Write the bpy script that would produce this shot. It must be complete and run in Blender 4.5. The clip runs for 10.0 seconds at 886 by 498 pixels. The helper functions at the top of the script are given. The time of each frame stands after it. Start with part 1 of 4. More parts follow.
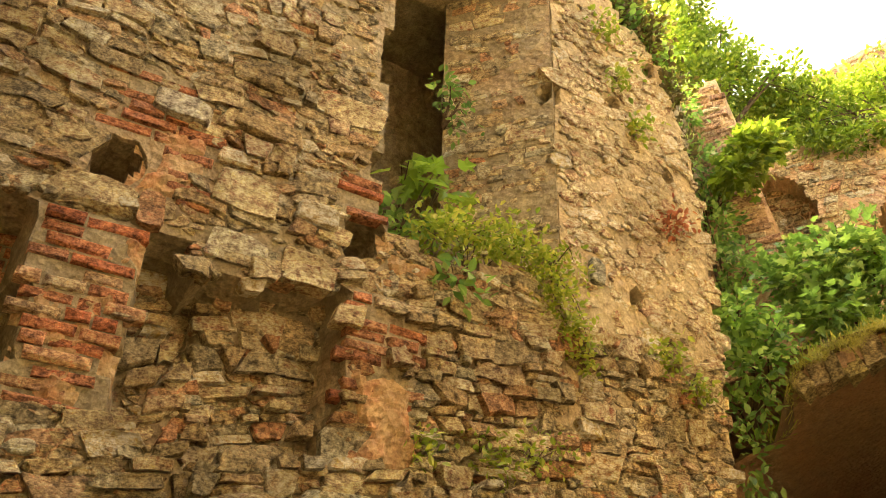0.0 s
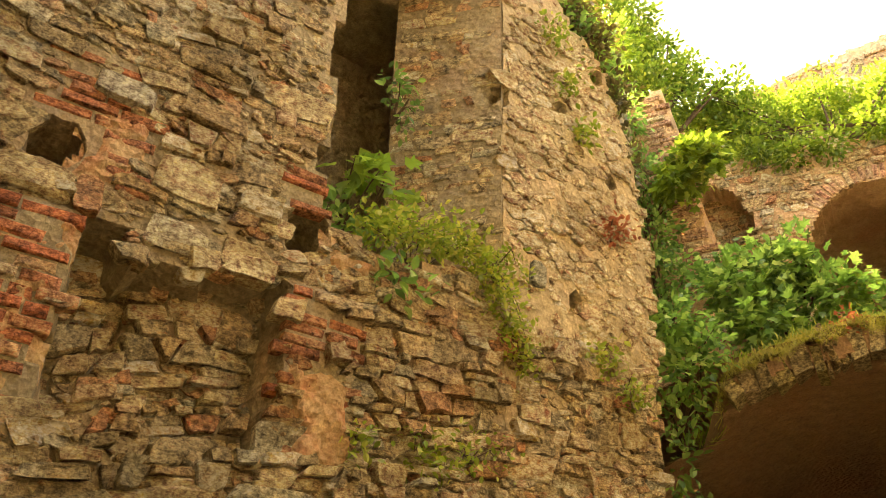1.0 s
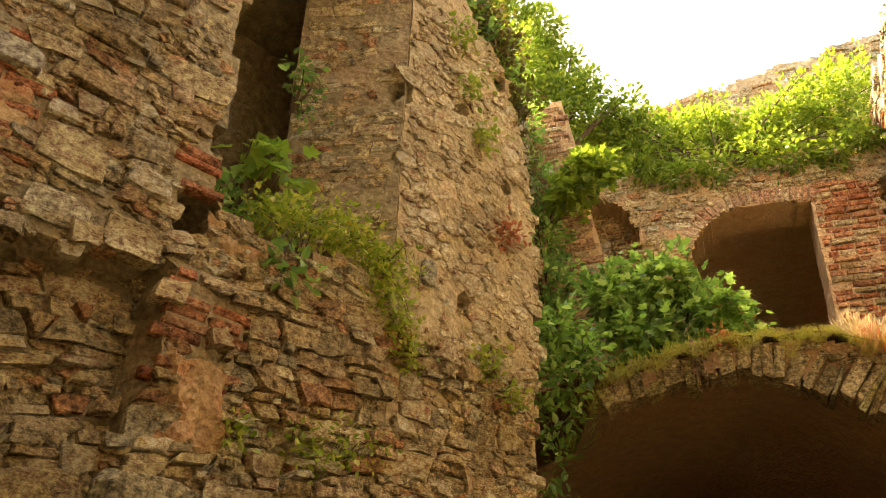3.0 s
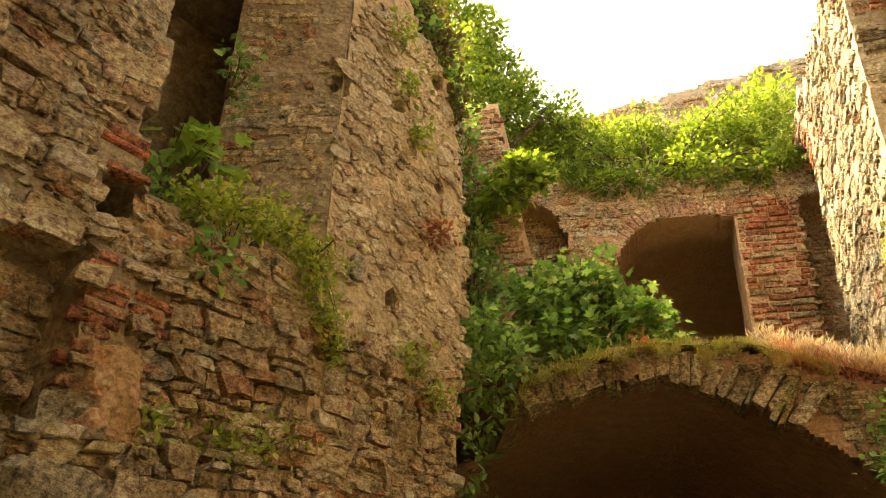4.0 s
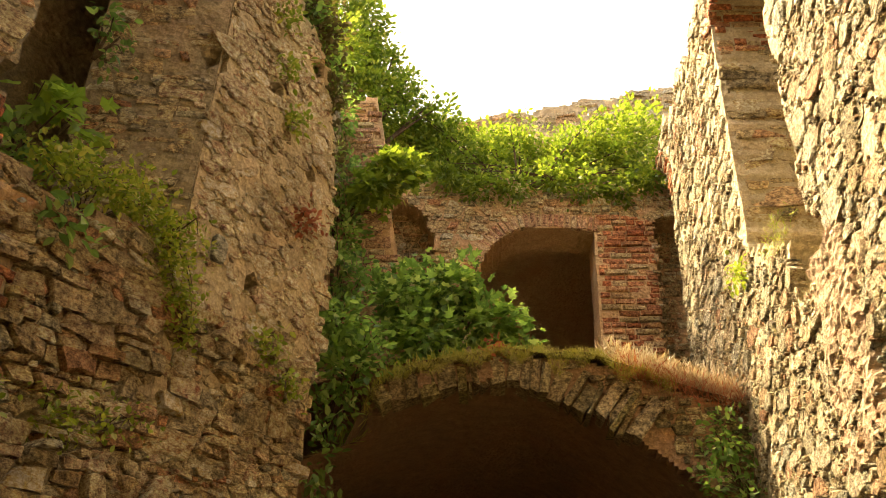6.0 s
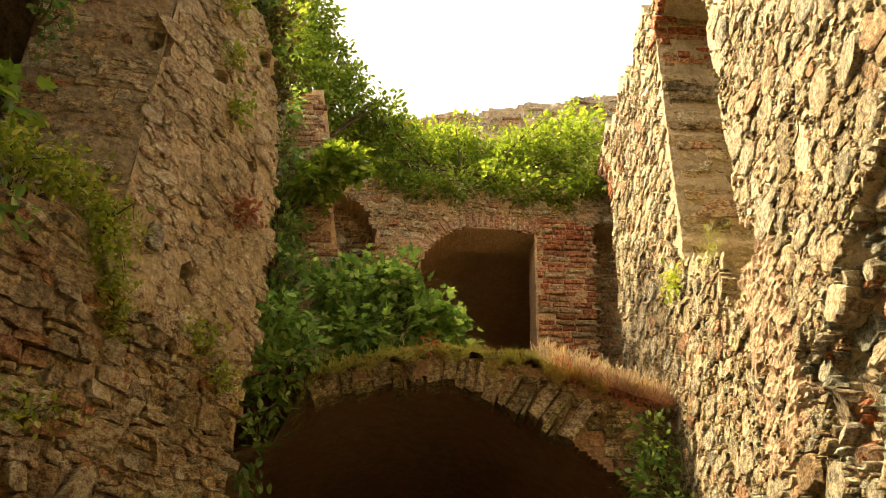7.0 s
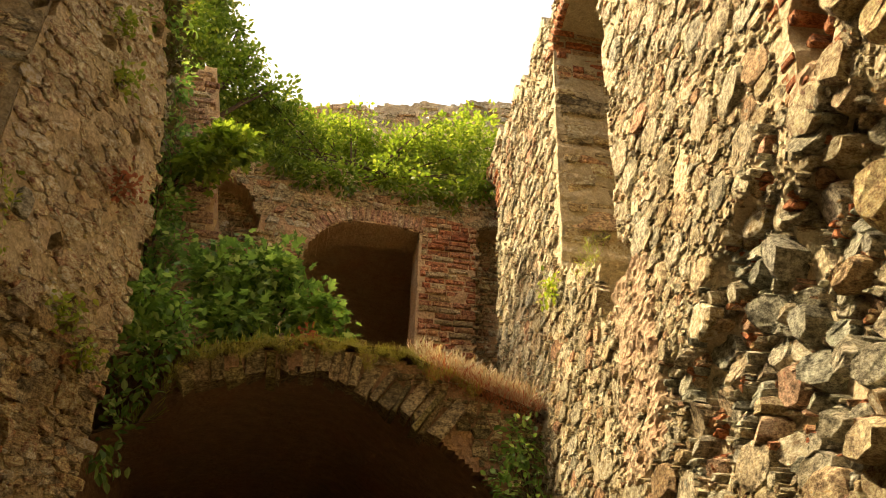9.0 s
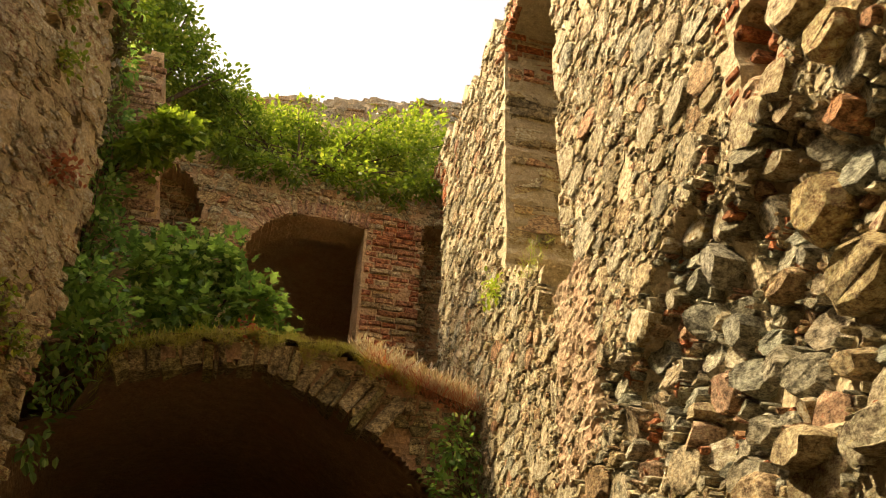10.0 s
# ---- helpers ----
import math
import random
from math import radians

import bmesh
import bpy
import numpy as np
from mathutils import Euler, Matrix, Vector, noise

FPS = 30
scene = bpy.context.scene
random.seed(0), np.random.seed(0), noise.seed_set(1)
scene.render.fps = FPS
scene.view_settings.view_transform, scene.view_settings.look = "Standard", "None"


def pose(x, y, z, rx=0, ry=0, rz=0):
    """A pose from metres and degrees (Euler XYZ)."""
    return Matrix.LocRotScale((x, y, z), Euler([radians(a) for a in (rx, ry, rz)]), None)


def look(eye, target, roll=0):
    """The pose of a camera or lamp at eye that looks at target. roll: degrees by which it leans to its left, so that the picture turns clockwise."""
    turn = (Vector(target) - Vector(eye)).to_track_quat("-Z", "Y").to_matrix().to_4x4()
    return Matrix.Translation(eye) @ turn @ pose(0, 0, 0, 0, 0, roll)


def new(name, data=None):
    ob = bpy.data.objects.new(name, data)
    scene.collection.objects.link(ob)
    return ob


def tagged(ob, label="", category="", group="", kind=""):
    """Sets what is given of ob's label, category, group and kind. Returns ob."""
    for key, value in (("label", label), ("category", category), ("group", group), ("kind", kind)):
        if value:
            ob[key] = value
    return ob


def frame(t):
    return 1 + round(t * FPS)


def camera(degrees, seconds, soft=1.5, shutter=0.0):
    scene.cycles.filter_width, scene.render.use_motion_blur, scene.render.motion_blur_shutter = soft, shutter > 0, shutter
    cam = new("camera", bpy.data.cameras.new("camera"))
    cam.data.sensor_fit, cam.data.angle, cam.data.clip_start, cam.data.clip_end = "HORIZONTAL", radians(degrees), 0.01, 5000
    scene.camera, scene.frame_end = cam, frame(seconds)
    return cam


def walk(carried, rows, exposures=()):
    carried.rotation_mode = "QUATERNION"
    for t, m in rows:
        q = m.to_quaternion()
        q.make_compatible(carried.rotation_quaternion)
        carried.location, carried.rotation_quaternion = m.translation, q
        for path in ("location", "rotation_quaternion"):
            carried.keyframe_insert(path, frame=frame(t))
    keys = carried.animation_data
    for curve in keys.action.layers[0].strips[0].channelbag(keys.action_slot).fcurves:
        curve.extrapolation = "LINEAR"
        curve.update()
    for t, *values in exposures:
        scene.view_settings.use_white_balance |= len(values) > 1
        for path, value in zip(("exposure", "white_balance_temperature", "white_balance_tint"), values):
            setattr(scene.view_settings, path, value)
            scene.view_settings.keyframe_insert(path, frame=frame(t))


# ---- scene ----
EYE = (0.0, 0.0, 1.6)
PAN = ((0, 30.93), (0.5, 28.64), (1, 26.66), (1.5, 25.03), (2, 23.13), (2.5, 21.02), (4, 13.33), (4.5, 10.81), (5, 8.10),
       (5.5, 5.64), (6, 3.29), (7.5, -3.28), (8, -5.35), (8.5, -7.56), (9, -9.84), (9.5, -11.86), (10, -14.0))
TILT, LEAN = 31.36, 2.17


def aim(yaw):
    y, p = radians(yaw), radians(TILT)
    ahead = Vector((-math.sin(y) * math.cos(p), math.cos(y) * math.cos(p), math.sin(p)))
    return look(EYE, Vector(EYE) + ahead, LEAN)


cam = camera(52.8, 10.0, soft=0.45)
walk(cam, [(t, aim(a)) for t, a in PAN],
     exposures=[(t, e + 1.55, 9150, tint) for t, e, tint in
                ((0, 2.08, 1), (1.5, 1.78, 2), (2.5, 1.50, 4), (4, 1.10, 6), (5.5, 0.92, 7), (7.5, 0.30, 7), (9, 0.18, 7), (10, 0.0, 7))])

# ---------------------------------------------------------------- light
SUN_FROM = (-1.0, 0.36, 1.46)          # towards the sun
sun_dir = Vector(SUN_FROM).normalized()
world = bpy.data.worlds.new("sky")
scene.world = world
world.use_nodes = True
wn = world.node_tree
sky = wn.nodes.new("ShaderNodeTexSky")
sky.sky_type = 'NISHITA'
sky.sun_disc = False
sky.sun_elevation = math.asin(sun_dir.z)
sky.sun_rotation = math.atan2(sun_dir.x, sun_dir.y)
sky.air_density, sky.dust_density, sky.ozone_density = 0.8, 7.0, 0.5
wn.nodes["Background"].inputs["Strength"].default_value = 0.15
wn.links.new(sky.outputs["Color"], wn.nodes["Background"].inputs["Color"])
sun = new("sun", bpy.data.lights.new("sun", "SUN"))
sun.data.energy, sun.data.angle, sun.data.color = 2.25, radians(0.6), (1.0, 0.90, 0.72)
sun.matrix_world = look(sun_dir * 30, (0, 0, 0))


# ---------------------------------------------------------------- materials
def nodes_of(name):
    m = bpy.data.materials.new(name)
    m.use_nodes = True
    nt = m.node_tree
    return m, nt, nt.nodes["Principled BSDF"]


def ramp(nt, fac, stops, constant=False):
    r = nt.nodes.new("ShaderNodeValToRGB")
    e = r.color_ramp.elements
    while len(e) < len(stops):
        e.new(0.5)
    for k, (p, c) in zip(e, stops):
        k.position, k.color = p, (*c, 1)
    if constant:
        r.color_ramp.interpolation = 'CONSTANT'
    nt.links.new(fac, r.inputs[0])
    return r.outputs[0]


def noise_tex(nt, vec, scale, detail=6.0, rough=0.6, stretch=None):
    n = nt.nodes.new("ShaderNodeTexNoise")
    n.inputs["Scale"].default_value, n.inputs["Detail"].default_value, n.inputs["Roughness"].default_value = scale, detail, rough
    if stretch:
        mp = nt.nodes.new("ShaderNodeMapping")
        mp.inputs["Scale"].default_value = stretch
        nt.links.new(vec, mp.inputs[0])
        vec = mp.outputs[0]
    nt.links.new(vec, n.inputs["Vector"])
    return n.outputs["Fac"]


def mixed(nt, kind, fac, a, b):
    m = nt.nodes.new("ShaderNodeMix")
    m.data_type, m.blend_type = 'RGBA', kind
    if isinstance(fac, float):
        m.inputs[0].default_value = fac
    else:
        nt.links.new(fac, m.inputs[0])
    for s, v in ((6, a), (7, b)):
        if isinstance(v, tuple):
            m.inputs[s].default_value = (*v, 1)
        else:
            nt.links.new(v, m.inputs[s])
    return m.outputs[2]


def bumped(nt, bsdf, pairs):
    """pairs: (height socket, strength, distance), coarse first."""
    last = None
    for h, s, d in pairs:
        b = nt.nodes.new("ShaderNodeBump")
        b.inputs["Strength"].default_value, b.inputs["Distance"].default_value = s, d
        nt.links.new(h, b.inputs["Height"])
        if last:
            nt.links.new(last, b.inputs["Normal"])
        last = b.outputs[0]
    nt.links.new(last, bsdf.inputs["Normal"])


def place(nt):
    return nt.nodes.new("ShaderNodeNewGeometry").outputs["Position"]


def rock(name, stops, joined=False, layers=(14, 14, 60), stain=(0.42, 0.36, 0.26), lichen=0.35):
    """Stone or brick: one colour a piece, grain, stains and relief."""
    m, nt, b = nodes_of(name)
    pos = place(nt)
    if joined:
        rnd = nt.nodes.new("ShaderNodeNewGeometry").outputs["Random Per Island"]
    else:
        rnd = nt.nodes.new("ShaderNodeObjectInfo").outputs["Random"]
    col = ramp(nt, rnd, stops)
    grain = noise_tex(nt, pos, 26, 8, 0.7)
    big = noise_tex(nt, pos, 2.1, 4, 0.6)
    strat = noise_tex(nt, pos, 1.0, 6, 0.65, layers)
    col = mixed(nt, 'OVERLAY', 0.9, col, ramp(nt, grain, ((0.36, (0.12, 0.11, 0.10)), (0.64, (0.92, 0.90, 0.86)))))
    fine = noise_tex(nt, pos, 1.0, 5, 0.7, tuple(8.0 * v for v in (7, 7, 14)))
    col = mixed(nt, 'OVERLAY', 0.7, col, ramp(nt, fine, ((0.36, (0.16, 0.15, 0.14)), (0.62, (0.86, 0.85, 0.82)))))
    col = mixed(nt, 'MULTIPLY', 0.5, col, ramp(nt, strat, ((0.36, (0.5, 0.45, 0.37)), (0.56, (1, 1, 1)))))
    col = mixed(nt, 'MULTIPLY', ramp(nt, big, ((0.45, (0, 0, 0)), (0.68, (0.8, 0.8, 0.8)))), col, stain)
    spots = noise_tex(nt, pos, 7.0, 6, 0.75)
    col = mixed(nt, 'MIX', ramp(nt, spots, ((0.62, (0, 0, 0)), (0.72, (lichen,) * 3))), col, (0.50, 0.44, 0.30))
    warp = nt.nodes.new("ShaderNodeVectorMath")
    warp.operation = 'MULTIPLY_ADD'
    wob = nt.nodes.new("ShaderNodeTexNoise")
    wob.inputs["Scale"].default_value = 6.0
    nt.links.new(pos, wob.inputs["Vector"])
    nt.links.new(wob.outputs["Color"], warp.inputs[0])
    warp.inputs[1].default_value = (0.10, 0.10, 0.10)
    nt.links.new(pos, warp.inputs[2])
    squash = nt.nodes.new("ShaderNodeMapping")
    squash.inputs["Scale"].default_value = (1.0, 1.0, 2.4)
    nt.links.new(warp.outputs[0], squash.inputs[0])
    vor = nt.nodes.new("ShaderNodeTexVoronoi")
    vor.feature = 'DISTANCE_TO_EDGE'
    vor.inputs["Scale"].default_value = 11.0
    nt.links.new(squash.outputs[0], vor.inputs["Vector"])
    crack = ramp(nt, vor.outputs["Distance"], ((0.0, (0.30, 0.27, 0.22)), (0.02, (1, 1, 1))))
    col = mixed(nt, 'MULTIPLY', 0.65, col, crack)
    nt.links.new(col, b.inputs["Base Color"])
    b.inputs["Roughness"].default_value = 0.9
    b.inputs["Specular IOR Level"].default_value = 0.25
    bumped(nt, b, ((crack, 0.3, 0.01), (strat, 0.8, 0.035), (noise_tex(nt, pos, 22, 8, 0.75), 1.0, 0.035), (noise_tex(nt, pos, 110, 4, 0.7), 0.7, 0.010)))
    return m


def mortar_mat(name, light, dark, red=(0.40, 0.2, 0.11), patch=1.3):
    m, nt, b = nodes_of(name)
    pos = place(nt)
    big, mid, fine = noise_tex(nt, pos, patch, 5, 0.6), noise_tex(nt, pos, 9, 8, 0.7), noise_tex(nt, pos, 70, 6, 0.75)
    col = ramp(nt, mid, ((0.3, dark), (0.7, light)))
    col = mixed(nt, 'MIX', ramp(nt, big, ((0.5, (0, 0, 0)), (0.7, (0.55, 0.55, 0.55)))), col, red)
    col = mixed(nt, 'OVERLAY', 0.6, col, ramp(nt, fine, ((0.3, (0.2, 0.2, 0.2)), (0.7, (0.8, 0.8, 0.8)))))
    nt.links.new(col, b.inputs["Base Color"])
    b.inputs["Roughness"].default_value = 0.95
    b.inputs["Specular IOR Level"].default_value = 0.15
    vo = nt.nodes.new("ShaderNodeTexVoronoi")
    vo.inputs["Scale"].default_value = 24
    nt.links.new(pos, vo.inputs["Vector"])
    bumped(nt, b, ((mid, 0.8, 0.03), (vo.outputs["Distance"], 0.7, 0.025), (fine, 0.8, 0.01)))
    return m


def leaf_mat(name, stops, trans=0.45):
    m, nt, b = nodes_of(name)
    rnd = nt.nodes.new("ShaderNodeNewGeometry").outputs["Random Per Island"]
    col = ramp(nt, rnd, stops)
    col = mixed(nt, 'MULTIPLY', 0.6, col, ramp(nt, noise_tex(nt, place(nt), 3.0, 3), ((0.3, (0.55, 0.6, 0.5)), (0.7, (1, 1, 1)))))
    nt.links.new(col, b.inputs["Base Color"])
    b.inputs["Roughness"].default_value = 0.38
    b.inputs["Specular IOR Level"].default_value = 0.5
    tr = nt.nodes.new("ShaderNodeBsdfTranslucent")
    nt.links.new(mixed(nt, 'MULTIPLY', 1.0, col, (1.75, 1.65, 0.8)), tr.inputs[0])
    mx = nt.nodes.new("ShaderNodeMixShader")
    mx.inputs[0].default_value = trans
    nt.links.new(b.outputs[0], mx.inputs[1])
    nt.links.new(tr.outputs[0], mx.inputs[2])
    nt.links.new(mx.outputs[0], nt.nodes["Material Output"].inputs[0])
    return m


TAN = ((0.0, (0.38, 0.31, 0.19)), (0.12, (0.60, 0.49, 0.30)), (0.24, (0.32, 0.28, 0.19)), (0.36, (0.66, 0.55, 0.36)), (0.48, (0.44, 0.33, 0.19)),
       (0.6, (0.58, 0.46, 0.27)), (0.7, (0.43, 0.41, 0.30)), (0.8, (0.74, 0.65, 0.47)), (0.9, (0.48, 0.33, 0.20)), (1.0, (0.50, 0.26, 0.15)))
GREY = ((0.0, (0.46, 0.45, 0.37)), (0.14, (0.30, 0.33, 0.29)), (0.28, (0.60, 0.55, 0.43)), (0.42, (0.40, 0.41, 0.36)), (0.56, (0.52, 0.42, 0.30)),
        (0.70, (0.38, 0.42, 0.37)), (0.84, (0.66, 0.59, 0.45)), (0.93, (0.48, 0.33, 0.24)), (1.0, (0.46, 0.27, 0.19)))
PALE = ((0.0, (0.50, 0.41, 0.27)), (0.2, (0.60, 0.52, 0.37)), (0.38, (0.44, 0.41, 0.31)), (0.55, (0.66, 0.59, 0.44)),
        (0.7, (0.40, 0.40, 0.33)), (0.85, (0.56, 0.46, 0.31)), (0.94, (0.48, 0.34, 0.22)), (1.0, (0.45, 0.26, 0.17)))
RED = ((0.0, (0.44, 0.15, 0.08)), (0.25, (0.54, 0.22, 0.12)), (0.45, (0.44, 0.20, 0.12)), (0.65, (0.58, 0.29, 0.17)), (0.85, (0.52, 0.36, 0.22)), (1.0, (0.55, 0.46, 0.31)))
ROSE = ((0.0, (0.46, 0.25, 0.17)), (0.25, (0.54, 0.34, 0.24)), (0.5, (0.44, 0.28, 0.19)), (0.75, (0.56, 0.40, 0.28)), (1.0, (0.50, 0.42, 0.29)))
# tower stones: lightened to stand for light bounced off the sunlit wall
BOUNCE_LIT = ((0.0, (0.56, 0.45, 0.29)), (0.18, (0.70, 0.60, 0.42)), (0.36, (0.50, 0.41, 0.27)), (0.54, (0.76, 0.67, 0.50)), (0.72, (0.60, 0.48, 0.31)), (0.88, (0.66, 0.58, 0.43)), (1.0, (0.54, 0.36, 0.24)))
SLATE = ((0.0, (0.26, 0.22, 0.13)), (0.3, (0.38, 0.31, 0.20)), (0.55, (0.20, 0.18, 0.10)), (0.8, (0.50, 0.42, 0.28)), (1.0, (0.30, 0.27, 0.13)))
MAT = {}
for key, stops in (("tan", TAN), ("pale", PALE), ("grey", GREY), ("slate", SLATE), ("warm", BOUNCE_LIT), ("red", RED), ("rose", ROSE)):
    lay = (3, 3, 5) if key in ("red", "rose") else (7, 7, 34)
    MAT[key] = rock(("brick_" if key in ("red", "rose") else "stone_") + key, stops, False, lay)
    MAT[key + "_many"] = rock(MAT[key].name + "_joined", stops, True, lay)
M_MORTAR = mortar_mat("mortar_ochre", (0.44, 0.36, 0.22), (0.20, 0.155, 0.095), (0.42, 0.25, 0.15))
M_MORTAR_PALE = mortar_mat("mortar_pale", (0.60, 0.52, 0.36), (0.38, 0.31, 0.20), (0.52, 0.40, 0.26))
# tower mortar, brightened in colour for the same bounced light
M_MORTAR_BOUNCE = mortar_mat("mortar_warm", (0.58, 0.47, 0.29), (0.34, 0.26, 0.155), (0.54, 0.38, 0.23), 3.0)
M_PINK_PLASTER = mortar_mat("pink_plaster", (0.58, 0.45, 0.31), (0.42, 0.29, 0.19), (0.50, 0.27, 0.18), 5.0)
M_RENDER = mortar_mat("red_plaster", (0.58, 0.42, 0.23), (0.36, 0.20, 0.10), (0.52, 0.18, 0.09), 6.0)
# reddish vault plaster, its colour darkened to stand for the shade under the vault
M_VAULT_DIM = mortar_mat("vault_plaster_dim", (0.42, 0.27, 0.16), (0.23, 0.145, 0.09), (0.36, 0.19, 0.11))
M_EARTH = mortar_mat("earth", (0.20, 0.14, 0.08), (0.10, 0.07, 0.04), (0.16, 0.10, 0.05))
M_PLASTER = mortar_mat("old_plaster", (0.62, 0.44, 0.26), (0.44, 0.28, 0.16), (0.50, 0.27, 0.15))
M_FIG = leaf_mat("leaf_broad", ((0, (0.10, 0.19, 0.07)), (0.5, (0.19, 0.34, 0.12)), (0.85, (0.30, 0.46, 0.18)), (1, (0.46, 0.56, 0.30))), 0.5)
M_FIG_YOUNG = leaf_mat("leaf_young", ((0, (0.14, 0.25, 0.05)), (0.5, (0.22, 0.34, 0.08)), (1, (0.32, 0.44, 0.12))), 0.5)
M_VINE = leaf_mat("leaf_vine", ((0, (0.10, 0.17, 0.035)), (0.5, (0.17, 0.25, 0.05)), (0.9, (0.26, 0.34, 0.08)), (1, (0.40, 0.44, 0.14))), 0.5)
M_HERB = leaf_mat("leaf_herb", ((0, (0.19, 0.27, 0.05)), (0.6, (0.34, 0.42, 0.10)), (1, (0.52, 0.48, 0.17))))
M_DRY = leaf_mat("dry_grass", ((0, (0.62, 0.50, 0.40)), (0.4, (0.72, 0.64, 0.54)), (0.7, (0.58, 0.38, 0.31)), (1, (0.52, 0.50, 0.36))), 0.2)
M_MOSS = leaf_mat("moss", ((0, (0.24, 0.24, 0.05)), (0.6, (0.40, 0.38, 0.09)), (1, (0.50, 0.42, 0.17))), 0.3)
M_PINK = leaf_mat("leaf_pink", ((0, (0.35, 0.10, 0.08)), (1, (0.45, 0.18, 0.12))), 0.4)
M_DEAD = leaf_mat("leaf_withered", ((0, (0.10, 0.08, 0.04)), (0.6, (0.17, 0.13, 0.06)), (1, (0.14, 0.17, 0.05))), 0.25)
M_BARK = mortar_mat("bark", (0.16, 0.11, 0.07), (0.07, 0.05, 0.03), (0.12, 0.08, 0.04))


# ---------------------------------------------------------------- building helpers
def mesh_object(name, verts, faces, mat, parent=None, label="", smooth=False):
    me = bpy.data.meshes.new(name)
    me.from_pydata([tuple(v) for v in verts], [], [tuple(f) for f in faces])
    me.materials.append(mat)
    me.update()
    if smooth:
        me.polygons.foreach_set("use_smooth", [True] * len(me.polygons))
    ob = new(name, me)
    if parent:
        ob.parent = parent
    return tagged(ob, label)


class Plane:
    """A wall's own axes: u along it, z up, w out of its face."""

    def __init__(self, x, y, turn):
        """turn: degrees to the right from +y of the way of u; the face looks to the right of u."""
        a = radians(turn)
        self.o, self.u, self.n = np.array([x, y]), np.array([math.sin(a), math.cos(a)]), np.array([math.cos(a), -math.sin(a)])

    def at(self, u, z, w=0.0):
        p = self.o + self.u * u + self.n * w
        return (p[0], p[1], z)


def core(name, plane, u0, u1, z0, z1, depth, step, thick, mat, rough=0.02, label="", category="wall", crest=None):
    """A wall body: its face follows depth(u, z), which is None where the wall is open."""
    nu, nz = max(1, round((u1 - u0) / step)), max(1, round((z1 - z0) / step))
    us, zs = np.linspace(u0, u1, nu + 1), np.linspace(z0, z1, nz + 1)
    inside = [[depth((us[i] + us[i + 1]) / 2, (zs[j] + zs[j + 1]) / 2) is not None for j in range(nz)] for i in range(nu)]
    verts, faces, front, back = [], [], {}, {}

    def vert(i, j, behind):
        store = back if behind else front
        if (i, j) not in store:
            d = depth(us[i], zs[j])
            if d is None:
                d = 0.0
            q = Vector((us[i] * 3.1, zs[j] * 3.1, thick))
            w = -thick if behind else d + rough * (noise.noise(q) + 0.6 * noise.noise(q * 3.7))
            edge = 0.35 * step
            ju, jz = edge * noise.noise(q * 5 + Vector((9, 0, 0))), edge * noise.noise(q * 5 + Vector((0, 9, 0)))
            if i in (0, nu):
                ju = 0
            store[(i, j)] = len(verts)
            up = zs[j] + jz
            if crest:
                up = min(up, crest(us[i] + ju) + 0.3 * step * noise.noise(q * 9))
            verts.append(plane.at(us[i] + ju, up, w))
        return store[(i, j)]

    for i in range(nu):
        for j in range(nz):
            if not inside[i][j]:
                continue
            c = ((i, j), (i + 1, j), (i + 1, j + 1), (i, j + 1))
            faces.append([vert(*p, False) for p in c])
            faces.append([vert(*p, True) for p in reversed(c)])
            for k, (di, dj) in enumerate(((0, -1), (1, 0), (0, 1), (-1, 0))):
                a, b = i + di, j + dj
                if not (0 <= a < nu and 0 <= b < nz and inside[a][b]):
                    p, q = c[k], c[(k + 1) % 4]
                    faces.append([vert(*q, False), vert(*p, False), vert(*p, True), vert(*q, True)])
    ob = mesh_object(name, verts, faces, mat)
    return tagged(ob, label, category, kind="structure")


def cells(points, box, stretch):
    """Power cells of points (u, z, r) as convex polygons; u is squeezed by stretch to make them long."""
    pts = np.array(points)
    q = pts[:, :2] / (stretch, 1.0)
    r2 = pts[:, 2] ** 2
    out = []
    reach = 3.2 * pts[:, 2].max()
    order = np.argsort(q[:, 0])
    qs = q[order]
    for i in range(len(q)):
        lo, hi = np.searchsorted(qs[:, 0], (q[i, 0] - reach, q[i, 0] + reach))
        near = order[lo:hi]
        d = q[near] - q[i]
        dist = (d ** 2).sum(1)
        sel = (dist < reach ** 2) & (near != i)
        near, d, dist = near[sel], d[sel], dist[sel]
        rank = np.argsort(dist)[:22]
        h = 2.0 * pts[i, 2]
        poly = [(-h, -h), (h, -h), (h, h), (-h, h)]
        for k in rank:
            dx, dy = d[k]
            lim = (dist[k] + r2[i] - r2[near[k]]) / 2
            nxt = []
            for m in range(len(poly)):
                a, b = poly[m], poly[(m + 1) % len(poly)]
                sa, sb = a[0] * dx + a[1] * dy - lim, b[0] * dx + b[1] * dy - lim
                if sa <= 0:
                    nxt.append(a)
                if (sa < 0 < sb) or (sb < 0 < sa):
                    f = sa / (sa - sb)
                    nxt.append((a[0] + f * (b[0] - a[0]), a[1] + f * (b[1] - a[1])))
            poly = nxt
            if len(poly) < 3:
                break
        out.append([((x + q[i, 0]) * stretch, y + q[i, 1]) for x, y in poly] if len(poly) > 2 else None)
    return out


